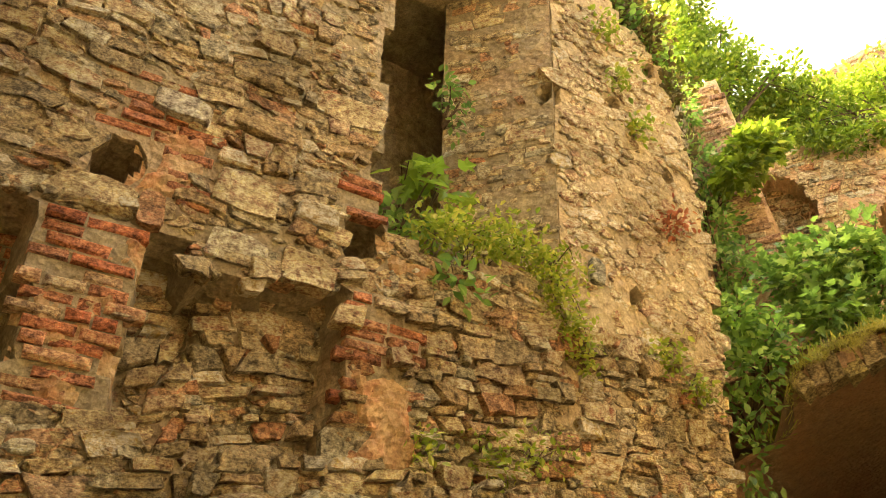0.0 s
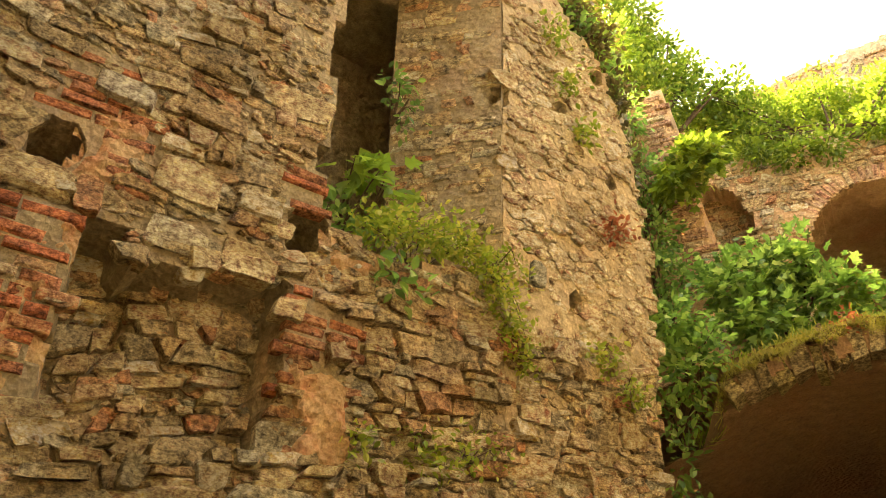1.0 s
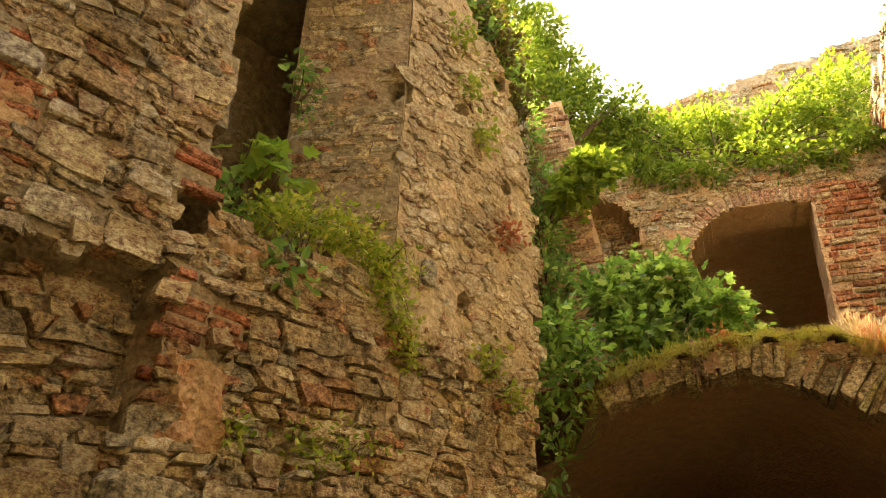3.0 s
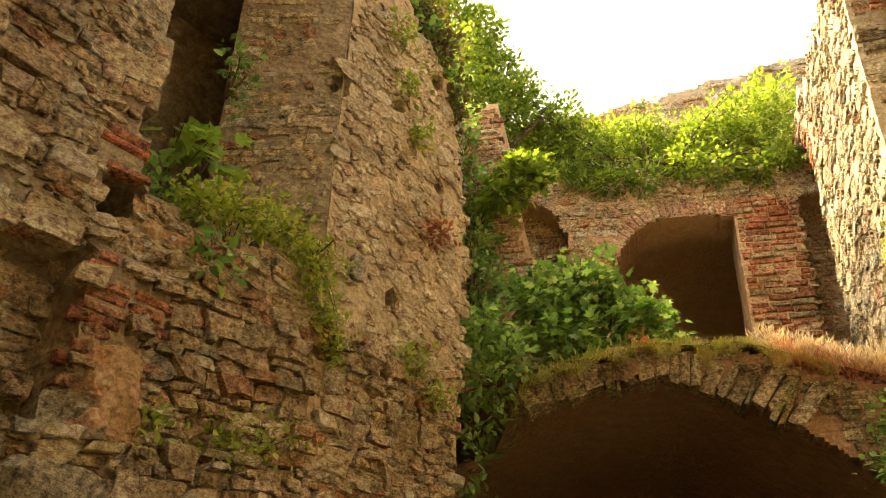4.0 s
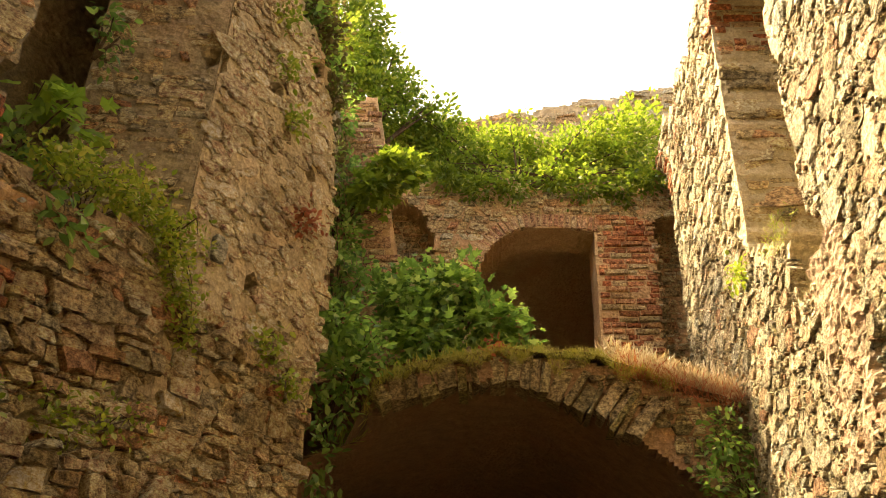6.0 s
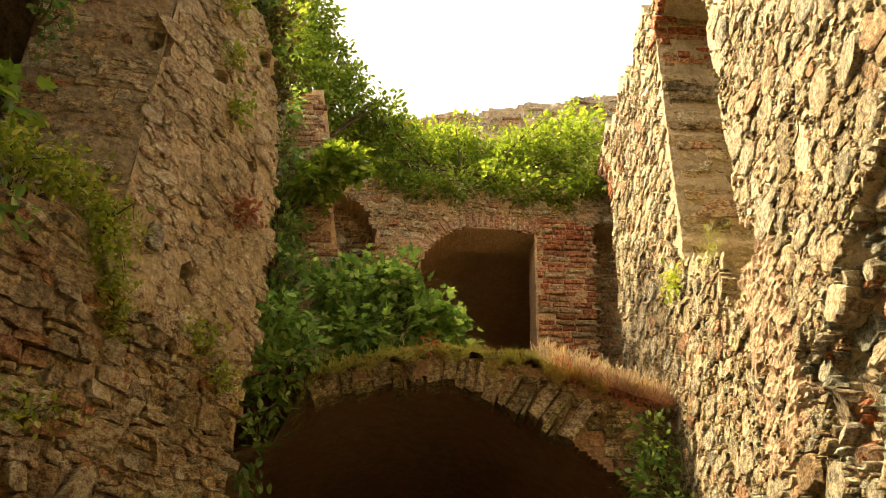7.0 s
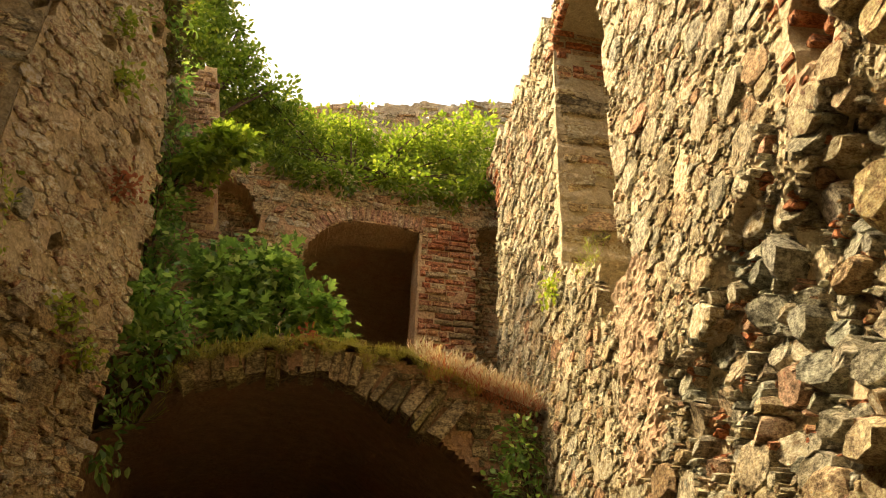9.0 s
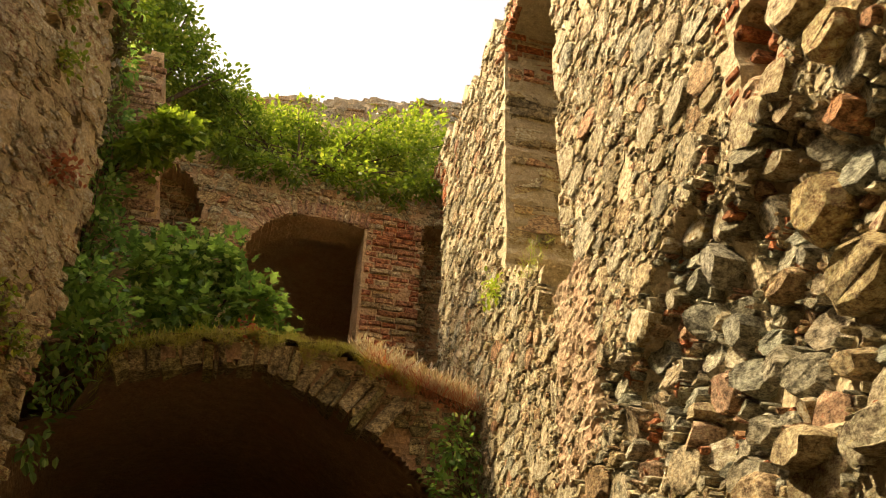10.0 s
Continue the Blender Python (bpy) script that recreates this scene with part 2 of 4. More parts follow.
def scatter(rng, box, rmin, rmax, stretch, skip=None, tries=6.0, size=None):
    """Points with a radius of their own that keep apart: few large ones, many small ones between."""
    u0, u1, z0, z1 = box
    grid, pts, cell = {}, [], rmax * 2
    for r in (rmax, rmax * 0.8, rmax * 0.62, rmax * 0.46, (rmin + rmax * 0.4) / 2, rmin):
        if r < rmin:
            continue
        n = int(tries * 0.22 * (u1 - u0) / stretch * (z1 - z0) / (r * r))
        if r > rmax * 0.7:
            n = int(n * 0.12)
        elif r > rmax * 0.5:
            n = int(n * 0.3)
        for _ in range(n):
            u, z = rng.uniform(u0, u1), rng.uniform(z0, z1)
            k = r * rng.uniform(0.9, 1.1) * (size(u, z) if size else 1.0)
            gx, gy = int(math.floor(u / stretch / cell)), int(math.floor(z / cell))
            if all(((u - p[0]) / stretch) ** 2 + (z - p[1]) ** 2 > (0.82 * (k + p[2])) ** 2
                   for a in (-1, 0, 1) for b in (-1, 0, 1) for p in grid.get((gx + a, gy + b), ())):
                p = (u, z, k)
                grid.setdefault((gx, gy), []).append(p)
                pts.append(p)
    return pts


def coursed(rng, box, height, stretch, size=None, wave=0.3, rise=0.0):
    """Roughly bedded rubble: patches with beds of their own, cut into stones, as convex polygons."""
    u0, u1, z0, z1 = box
    cuts = [u0]
    while cuts[-1] < u1:
        cuts.append(cuts[-1] + rng.uniform(0.45, 1.0))
    out = []
    for a, b in zip(cuts, cuts[1:]):
        def side(u, z, c):
            return c + 0.10 * noise.noise(Vector((c * 7, z * 4.5, 0.3)))
        z, dip = z0 - rng.uniform(0, 0.1), rise + rng.uniform(-0.06, 0.06)
        ph = rng.uniform(0, 50)

        def bed(u, z):
            return z + dip * (u - a) + wave * height * noise.noise(Vector((u * 3.2 + ph, z * 2.0, 0.7)))
        while z < z1:
            k = size((a + b) / 2, z) if size else 1.0
            h = height * k * rng.choice((0.4, 0.55, 0.7, 0.85, 1.0, 1.2, 1.6))
            u = side(a, z + h / 2, a)
            end = side(b, z + h / 2, b)
            s0 = rng.uniform(-0.3, 0.3) * h
            while u < end - 0.01:
                w = max(h * 0.8, h * stretch * rng.uniform(0.35, 1.5))
                if h < 0.6 * height:
                    w *= 1.5
                w = min(w, end - u) if end - u - w > 0.03 else end - u
                s1 = rng.uniform(-0.35, 0.35) * h if u + w < end else 0.0
                lo, hi = z, z + h
                p = [(u - s0, bed(u, lo)), (u + w / 2, bed(u + w / 2, lo)), (u + w - s1, bed(u + w, lo)), (u + w + s1, bed(u + w, hi)),
                     (u + w * rng.uniform(0.3, 0.7), bed(u + w / 2, hi)), (u + s0, bed(u, hi))]
                p = [(x + rng.gauss(0, 0.07) * h, y + rng.gauss(0, 0.07) * h) for x, y in p]
                if h > 0.75 * height and w > 0.12 and rng.random() < 0.3:       # two thin ones over each other
                    f = rng.uniform(0.35, 0.65)
                    ml = (p[0][0] + f * (p[5][0] - p[0][0]), p[0][1] + f * (p[5][1] - p[0][1]))
                    mr = (p[2][0] + f * (p[3][0] - p[2][0]), p[2][1] + f * (p[3][1] - p[2][1]))
                    out += [[p[0], p[1], p[2], mr, ml], [ml, mr, p[3], p[4], p[5]]]
                else:
                    out.append(p)
                u += w
                s0 = s1
            z += h
    return out


def stone_mesh(rng, poly, gap, proud, sink=0.05, lean=0.25, bevel=0.3):
    """A split stone: faces, chamfered rim and an uneven front. Returns its centre, vertices (u, z, w) and faces."""
    n = len(poly)
    cx, cz = sum(p[0] for p in poly) / n, sum(p[1] for p in poly) / n
    size = sum(math.hypot(p[0] - cx, p[1] - cz) for p in poly) / n
    k = max(0.3, 1 - gap / max(size, 0.01))
    ring = []
    for m in range(n):
        a, b, c = poly[m - 1], poly[m], poly[(m + 1) % n]
        for other, f in ((a, rng.uniform(0.03, 0.16)), (c, rng.uniform(0.03, 0.16))):
            x, z = b[0] + f * (other[0] - b[0]) - cx, b[1] + f * (other[1] - b[1]) - cz
            s = k * rng.uniform(0.93, 1.03)
            ring.append((x * s, z * s))
    m = len(ring)
    tu, tz = rng.uniform(-lean, lean), rng.uniform(-lean, lean)
    verts = [(x * 0.97, z * 0.97, -sink) for x, z in ring]
    rim = rng.uniform(0.35, 0.75)
    verts += [(x, z, proud * rim + 0.4 * (tu * x + tz * z)) for x, z in ring]
    s = 1 - bevel * rng.uniform(0.5, 1.3)
    ox, oz = rng.uniform(-0.12, 0.12) * size, rng.uniform(-0.12, 0.12) * size
    ca, sa, fold = math.cos(3.1 * rng.random()), math.sin(3.1 * rng.random()), rng.uniform(0.0, lean)
    verts += [(x * s + ox, z * s + oz, proud * rng.uniform(0.92, 1.05) + tu * x + tz * z - fold * max(0.0, ca * x + sa * z)) for x, z in ring]
    faces = []
    h = m // 2
    k0 = rng.randrange(m)
    loop = [2 * m + (k0 + i) % m for i in range(m)]
    faces += [loop[:h + 1], loop[h:] + loop[:1]]
    for a in range(m):
        b = (a + 1) % m
        faces.append((a, b, m + b, m + a))
        faces.append((m + a, m + b, 2 * m + b, 2 * m + a))
    return (cx, cz), verts, faces


def brick_mesh(rng, length, height, proud, sink=0.05):
    x, z = length / 2, height / 2
    c = min(0.012, height * 0.2)
    base = [(-x, -z), (x, -z), (x, z), (-x, z)]
    verts = [(a, b, -sink) for a, b in base]
    verts += [(a + rng.uniform(-c, c) * 0.4, b + rng.uniform(-c, c) * 0.4, proud - c) for a, b in base]
    verts += [(a * (1 - c / x) + rng.uniform(-c, c) * 0.5, b * (1 - c / z) + rng.uniform(-c, c) * 0.5, proud + rng.uniform(-c, c) * 0.5) for a, b in base]
    faces = [(8, 9, 10, 11)]
    for a in range(4):
        b = (a + 1) % 4
        faces += [(a, b, 4 + b, 4 + a), (4 + a, 4 + b, 8 + b, 8 + a)]
    return verts, faces


def lay(plane, parent, pieces, mat, near, limit, name, label_rest):
    """pieces: (u, z, w, tilt, verts, faces). The limit ones nearest to the stretch near become parts, the rest one joined part."""
    nu, nz = near
    ranked = sorted(pieces, key=lambda p: (p[0] - nu) ** 2 + (p[1] - nz) ** 2)
    jv, jf = [], []
    for i, (u, z, w, tilt, verts, faces) in enumerate(ranked):
        c, s = math.cos(tilt), math.sin(tilt)
        turned = [(c * a - s * b, s * a + c * b, d) for a, b, d in verts]
        if i < limit:
            o = Vector(plane.at(u, z, w))
            local = [Vector(plane.at(u + a, z + b, w + d)) - o for a, b, d in turned]
            ob = mesh_object(name, local, faces, MAT[mat], parent)
            ob.location = o
        else:
            k = len(jv)
            jv += [plane.at(u + a, z + b, w + d) for a, b, d in turned]
            jf += [[k + q for q in f] for f in faces]
    if jv:
        ob = mesh_object(name + "_courses", jv, jf, MAT[mat + "_many"], parent, label_rest)
        tagged(ob, kind="stuff")


def rubble(seed, plane, parent, box, rmin, rmax, stretch, depth, mat, near, limit, proud=(0.01, 0.05), gap=0.012, keep=None,
           size=None, lean=0.25, bevel=0.3, tries=6.0, tilt=0.0, beds=0.0, lost=0.0, bold=None, rise=0.0):
    rng = random.Random(seed)
    if beds:
        polys = coursed(rng, box, beds, stretch, size, rise=rise)
    else:
        pts = scatter(rng, box, rmin, rmax, stretch, None, tries, size)
        polys = [q for q in cells(pts, box, stretch) if q]
    made = []
    for poly in polys:
        p = (sum(v[0] for v in poly) / len(poly), sum(v[1] for v in poly) / len(poly))
        d = depth(p[0], p[1])
        if d is None or d < -0.45 or (keep and not keep(p[0], p[1])) or rng.random() < lost:
            continue
        around = [depth(p[0] + 0.8 * (v[0] - p[0]), p[1] + 0.8 * (v[1] - p[1])) for v in poly]
        if any(q is None or q < -0.4 for q in around):
            continue
        (cu, cz), verts, faces = stone_mesh(rng, poly, gap, rng.uniform(*proud) * (bold(*p) if bold else 1.0), 0.06, lean, bevel)
        made.append((cu, cz, d, tilt + rng.uniform(-0.06, 0.06), verts, faces))
    lay(plane, parent, made, mat, near, limit, "stone", "rubble stones bedded in ochre mortar")


def brickwork(seed, plane, parent, box, depth, near, limit, length=0.27, course=0.082, proud=0.015, keep=None, miss=0.06, mat="red"):
    rng = random.Random(seed)
    made, row, z = [], 0, box[2] + course / 2
    while z < box[3]:
        u = box[0] - rng.uniform(0, length)
        while u < box[1]:
            ln = length * rng.choice((0.45, 0.7, 1.0, 1.1, 0.9))
            a, b = max(u, box[0]), min(u + ln, box[1])
            mid = (a + b) / 2
            d = depth(mid, z)
            clear = all((depth(mid + q * (b - a) * 0.5, z + r * 0.04) or 0.0) > -0.4 for q in (-1, 1) for r in (-1, 1))
            if b - a > 0.06 and clear and d is not None and d > -0.45 and rng.random() > miss and (not keep or keep(mid, z)):
                verts, faces = brick_mesh(rng, b - a - 0.014, course - rng.uniform(0.006, 0.016), proud * rng.uniform(0.3, 1.8))
                made.append((mid, z + rng.uniform(-0.007, 0.007), d, rng.uniform(-0.035, 0.035), verts, faces))
            u += ln
        z += course
        row += 1
    lay(plane, parent, made, mat, near, limit, "brick", "weathered red bricks in lime mortar")


def plaster(seed, plane, parent, box, depth, mat, label, thick=0.03, step=0.025):
    """A ragged skin of old plaster on a wall; its rim sinks into the masonry."""
    u0, u1, z0, z1 = box
    nu, nz = round((u1 - u0) / step), round((z1 - z0) / step)
    verts, faces, index = [], [], {}

    def rim(u, z):
        d = min(u - u0, u1 - u, z - z0, z1 - z)
        q = Vector((u * 4.0, z * 4.0, seed))
        return d - 0.05 + 0.09 * noise.noise(q) + 0.05 * noise.noise(q * 3.3)

    def vert(i, j):
        if (i, j) not in index:
            u, z = u0 + i * step, z0 + j * step
            e = min(1.0, max(0.0, rim(u, z) / 0.05))
            q = Vector((u * 7.0, z * 7.0, seed))
            w = depth(u, z) - 0.025 + (thick + 0.025) * e + 0.03 * noise.noise(q) + 0.02 * noise.noise(q * 4.1)
            index[(i, j)] = len(verts)
            verts.append(plane.at(u + 0.3 * step * noise.noise(q * 5), z + 0.3 * step * noise.noise(q * 6), w))
        return index[(i, j)]

    for i in range(nu):
        for j in range(nz):
            if rim(u0 + (i + 0.5) * step, z0 + (j + 0.5) * step) > -0.02:
                faces.append([vert(i, j), vert(i + 1, j), vert(i + 1, j + 1), vert(i, j + 1)])
    return mesh_object("plaster", verts, faces, mat, parent, label)


def within(u, z, box):
    return box[0] <= u <= box[1] and box[2] <= z <= box[3]


# ---------------------------------------------------------------- ground and outer closure
def ground():
    n, verts, faces = 60, [], []
    for i in range(n + 1):
        for j in range(n + 1):
            x, y = (i / n - 0.5), (j / n - 0.5)
            x, y = x * abs(x) * 1600, y * abs(y) * 1600
            near = max(0.0, 1 - math.hypot(x, y) / 12)
            verts.append((x, y, 0.06 * near * noise.noise(Vector((x * 0.8, y * 0.8, 0)))))
    for i in range(n):
        for j in range(n):
            a = i * (n + 1) + j
            faces.append((a, a + n + 1, a + n + 2, a + 1))
    return tagged(mesh_object("ground", verts, faces, M_EARTH), "trodden earth floor of the ruined castle", "ground", kind="structure")


ground()

# ---------------------------------------------------------------- wall_west: the long wall with its tall breach
WEST = Plane(-3.0, 1.8, 31)
HOLE_A, HOLE_B = (0.15, 0.34, 3.84, 4.05), (1.35, 1.50, 3.82, 4.03)
SMALL_HOLES = ((3.55, 5.13, 0.045), (3.16, 4.09, 0.05), (3.48, 6.03, 0.06), (2.62, 5.43, 0.07), (3.09, 5.56, 0.05), (2.95, 4.62, 0.03), (3.38, 3.72, 0.04))


def breach_sill(u):
    return 3.98 + 0.06 * math.sin(u * 9) + max(0.0, u - 2.1) * 0.1


def west_top(u):
    """The broken top of the wall."""
    if u < 1.5:
        return 8.6 + 0.2 * math.sin(u * 5)
    if u < 2.75:
        return 7.4
    return 6.5 - 0.95 * (u - 3.2) - max(0.0, u - 3.58) * 3.6


def west_depth(u, z):
    if z > west_top(u) + 0.08 * math.sin(u * 17):
        return None
    # the breach is closed above 6.42, just out of view, to shade its inside
    if (1.46 if z > 4.3 else 1.53) + 0.03 * math.sin(z * 7) < u < 2.63 and breach_sill(u) < z < 6.42:
        return None
    if within(u, z, HOLE_A) or within(u, z, HOLE_B):
        return -0.5
    for hu, hz, hr in SMALL_HOLES:
        if abs(u - hu) < hr * 0.7 and abs(z - hz) < hr:
            return -0.5
    ledge = 2.60 + 0.07 * u + 0.03 * math.sin(u * 6) + 0.02 * math.sin(u * 23)
    if z < ledge and u < 3.3:
        return 0.22 * min(1.0, (3.3 - u) / 0.4)
    top = 3.64 if u < 0.62 else 3.46 + 0.22 * (u - 0.62) + 0.03 * math.sin(u * 19)
    if 0.42 + 0.02 * math.sin(z * 14) < u < 1.36 and z < top:
        near = 0.10 if u < 0.75 and z > 3.2 else 0.0
        return -0.20 - near + 0.04 * math.sin(u * 11) * math.sin(z * 9)
    if 1.36 <= u < 1.76 and z < 3.6:
        return 0.05
    if u < 0.0 - 0.05 * (z - 3) and 2.9 < z < 3.6:
        return -0.3
    if u < 0.47 and z < 3.62:
        return 0.05
    return 0.0


wall_west = core("wall_west", WEST, -5.0, 2.63, 0.0, 8.8, west_depth, 0.06, 0.6, M_MORTAR, 0.012,
                 "tall ruined wall of ochre rubble with a breach", "wall", west_top)
wall_tower = core("wall_tower", WEST, 2.63, 3.76, 0.0, 8.8, west_depth, 0.06, 0.6, M_MORTAR_BOUNCE, 0.02,
                  "smooth mortared end of the tall wall beside the breach", "wall", west_top)
EAST = Plane(2.05, 9.2, 180)           # u runs towards the camera: y = 9.2 - u


def east_loose(y, z):
    """Where the facing has fallen out."""
    return 1.0 - math.hypot((y - 2.75) / 1.5, (z - 3.40) / 0.78) - 0.5 * noise.noise(Vector((y * 2.4, z * 2.4, 4)))


def east_top(y):
    # the last term lowers the unseen near crest to let sky light onto wall_west
    return 8.35 + 0.12 * math.sin(y * 7) + 0.08 * math.sin(y * 17) - min(3.2, 1.05 * max(0.0, 5.1 - y))


def east_depth_y(y, z):
    if z > east_top(y):
        return None
    # arched opening beside the north wall
    if y > 8.25 and 4.0 < z < 7.3 + 0.8 * math.sqrt(max(0.0, 1 - ((y - 8.95) / 0.70) ** 2)):
        return None
    # tall slot
    lo, hi = 4.85 + 0.02 * math.sin(z * 9), 6.07
    if lo < y < hi and 4.95 + 0.55 * (y - 5.4) < z < 8.0:
        return None
    if 4.62 < y < 5.2 and 4.42 < z < 4.78 + 0.25 * (y - 4.9):
        return -0.5
    if 2.40 < y < 2.66 and 4.38 < z < 4.80:
        return -0.5
    return -0.17 * min(1.0, max(0.0, east_loose(y, z)) / 0.45)


def east_depth(u, z):
    return east_depth_y(9.2 - u, z)


wall_east = core("wall_east", EAST, 0.3, 14.0, 0.0, 8.7, east_depth, 0.065, 1.2, M_MORTAR_PALE, 0.01,
                 "sunlit ruined wall of loose pale rubble", "wall", lambda u: east_top(9.2 - u))

# the vault under the terrace
AX, AZ, AR, RING = 0.20, 2.66, 1.72, 0.28


def mouth(x):
    """Height of the underside of the vault: flat on one side, round on the other."""
    d = x - AX
    return 4.45 - 0.13 * d * d if d < 0 else 4.45 - 0.8 * (math.sqrt(d * d + 0.25) - 0.5)


def ring(x):
    return RING * (0.95 - 0.40 * min(1.0, max(0.0, AX - x) / 1.1))


# ---------------------------------------------------------------- wall_north with the doorway
NORTH = Plane(-4.5, 8.9, 90)           # u = x + 4.5, faces the camera


def door_top(x):
    """Underside of the doorway's arch: a low haunch on one side, almost level on the other."""
    d = x - 0.59
    return 6.58 + 0.77 * math.sqrt(max(0.0, 1 - (d / 0.70) ** 2)) if d < 0 else 7.35 - 0.12 * d * d


def north_depth(u, z):
    x = u - 4.5
    if z > 7.95 + 0.1 * math.sin(x * 6):
        return None
    if -1.5 < x < AX + AR - 0.02 and z < mouth(x) + 0.1:
        return None
    if 1.97 + 0.02 * math.sin(z * 31) < x < 3.0 and 4.72 < z < 7.5:
        return -0.32
    if -0.09 < x < 1.27 and 4.72 < z < door_top(x):
        return None
    if -1.6 < x < -0.62 and 4.72 < z < 7.0 + 0.75 * math.sqrt(max(0.0, 1 - ((x + 1.2) / 0.60) ** 2)):
        return -0.34
    return 0.0


wall_north = core("wall_north", NORTH, 2.2, 7.7, 0.0, 8.2, north_depth, 0.036, 0.55, M_PLASTER, 0.02,
                  "rear wall with an arched doorway and brick jamb")
# ---------------------------------------------------------------- inside of the breach
JAMB = Plane(-1.648 - 0.978 * 0.9, 4.052 - 0.208 * 0.9, 78)   # u: from the depth out to the face


def jamb_depth(u, z):
    if z > 7.3 or u > 0.905 or u < 0.1:
        return None
    if abs(u - 0.82) < 0.05 and abs(z - 5.42) < 0.06:
        return -0.12
    return 0.012 + 0.03 * math.sin(z * 2.3) * (0.9 - u)


wall_jamb = core("wall_breach_side", JAMB, 0.16, 0.89, 3.4, 7.2, jamb_depth, 0.06, 0.25, M_MORTAR, 0.015, "shaded side of the breach, rough stone")
BREACH = Plane(-3.0 - 0.857 * 1.35, 1.8 + 0.515 * 1.35, 31)
wall_breach = core("wall_breach_back", BREACH, 0.4, 3.0, 3.6, 6.6, lambda u, z: 0.02 * math.sin(u * 5 + z * 3), 0.06, 0.3, M_MORTAR, 0.06,
                   "dark plastered wall at the back of the breach")


def block(name, u, z, w, mat, label, category):
    """A rough block between two values each of u, z and w of the west wall."""
    bm = bmesh.new()
    bmesh.ops.create_cube(bm, size=1.0)
    bmesh.ops.subdivide_edges(bm, edges=bm.edges[:], cuts=6, use_grid_fill=True)
    for v in bm.verts:
        p = [a + (c + 0.5) * (b - a) for c, (a, b) in zip(v.co, (u, z, w))]
        v.co = Vector(WEST.at(*p))
        v.co += 0.02 * noise.noise_vector(v.co * 2.3)
    bmesh.ops.recalc_face_normals(bm, faces=bm.faces)
    me = bpy.data.meshes.new(name)
    bm.to_mesh(me)
    bm.free()
    me.materials.append(mat)
    return tagged(new(name, me), label, category, kind="structure")


# soffit and the two end slabs are added to stop sky light leaking in
block("ceiling_breach", (0.4, 3.0), (6.5, 6.8), (-1.6, -0.62), M_MORTAR, "added rubble soffit out of view, shades the breach", "ceiling")
block("floor_breach", (0.4, 3.0), (3.4, 3.86), (-1.6, -0.62), M_EARTH, "earth floor of the breach", "floor")
block("wall_breach_near", (0.2, 0.6), (3.4, 6.8), (-1.6, -0.62), M_MORTAR, "added near end slab of the breach, keeps side light out", "wall")
block("wall_breach_far", (2.7, 3.0), (3.4, 6.8), (-1.6, -0.62), M_MORTAR, "added far end slab of the breach, keeps side light out", "wall")


# ---------------------------------------------------------------- rooms behind and closing walls
def slab(name, a, b, mat, label, category="wall"):
    bm = bmesh.new()
    bmesh.ops.create_cube(bm, size=1.0)
    for v in bm.verts:
        v.co = Vector([a[i] + (v.co[i] + 0.5) * (b[i] - a[i]) for i in range(3)])
    bmesh.ops.subdivide_edges(bm, edges=bm.edges[:], cuts=10, use_grid_fill=True)
    for v in bm.verts:
        v.co += 0.03 * noise.noise_vector(v.co * 1.7)
    me = bpy.data.meshes.new(name)
    bm.to_mesh(me)
    bm.free()
    me.materials.append(mat)
    return tagged(new(name, me), label, category, kind="structure")


# added behind the camera, out of view: height and nearness chosen to block sky light
wall_south = slab("wall_south", (-9, -2.1, 0), (5, -1.5, 12.5), M_MORTAR, "added rubble wall behind the camera, unseen, blocks sky light")
slab("wall_room_back", (-4.2, 13.2, 4.76), (3.2, 13.6, 7.9), M_PLASTER, "plastered back wall of the upper room")
slab("wall_room_left", (-4.6, 9.5, 4.76), (-4.25, 13.6, 7.9), M_PLASTER, "plastered side wall of the upper room")
slab("wall_room_right", (3.25, 9.5, 4.76), (3.65, 13.6, 7.9), M_PLASTER, "plastered side wall of the upper room")
slab("ceiling", (-4.2, 9.5, 7.62), (3.2, 13.15, 7.95), M_PLASTER, "plastered vault over the upper room", "ceiling")
slab("floor", (-4.2, 9.5, 4.76), (3.2, 13.15, 4.92), M_EARTH, "earthen floor of the upper room", "floor")
slab("wall_slot_back", (3.3, 4.0, 3.0), (3.7, 9.4, 8.3), M_MORTAR, "rubble wall behind the slot")
FAR = Plane(-12.0, 15.0, 90)


def far_depth(u, z):
    return None if z > far_top(u) else 0.0


def far_top(u):
    x = u - 12
    return 14.1 + 0.22 * x * (1 if x > -0.8 else 0.3) + 0.12 * noise.noise(Vector((x * 1.7, 0, 0))) + 0.07 * noise.noise(Vector((x * 6, 3, 0)))


wall_far = core("wall_far", FAR, 7.5, 19.5, 9.0, 16.0, far_depth, 0.07, 0.9, M_MORTAR_PALE, 0.05, "high outer curtain wall of grey rubble", "wall", far_top)

slab("wall_far_foot", (-8.5, 15.0, 0), (10, 15.9, 8.97), M_MORTAR_PALE, "foot of the outer curtain wall")
# west side beyond the breach: recessed wall and brick pier
slab("wall_west_rear", (-2.4, 5.6, 0), (-1.60, 8.88, 7.9), M_MORTAR, "overgrown rubble wall beside the terrace")
PIER = Plane(-2.2, 7.75, 90)


def pier_edge(z):
    return -1.27 + max(0.0, 8.2 - z) * 0.16 + 0.03 * math.sin(z * 23)


def pier_depth(u, z):
    x = u - 2.2
    return None if z > 8.25 + 0.1 * math.sin(x * 13) or x > pier_edge(z) else 0.0


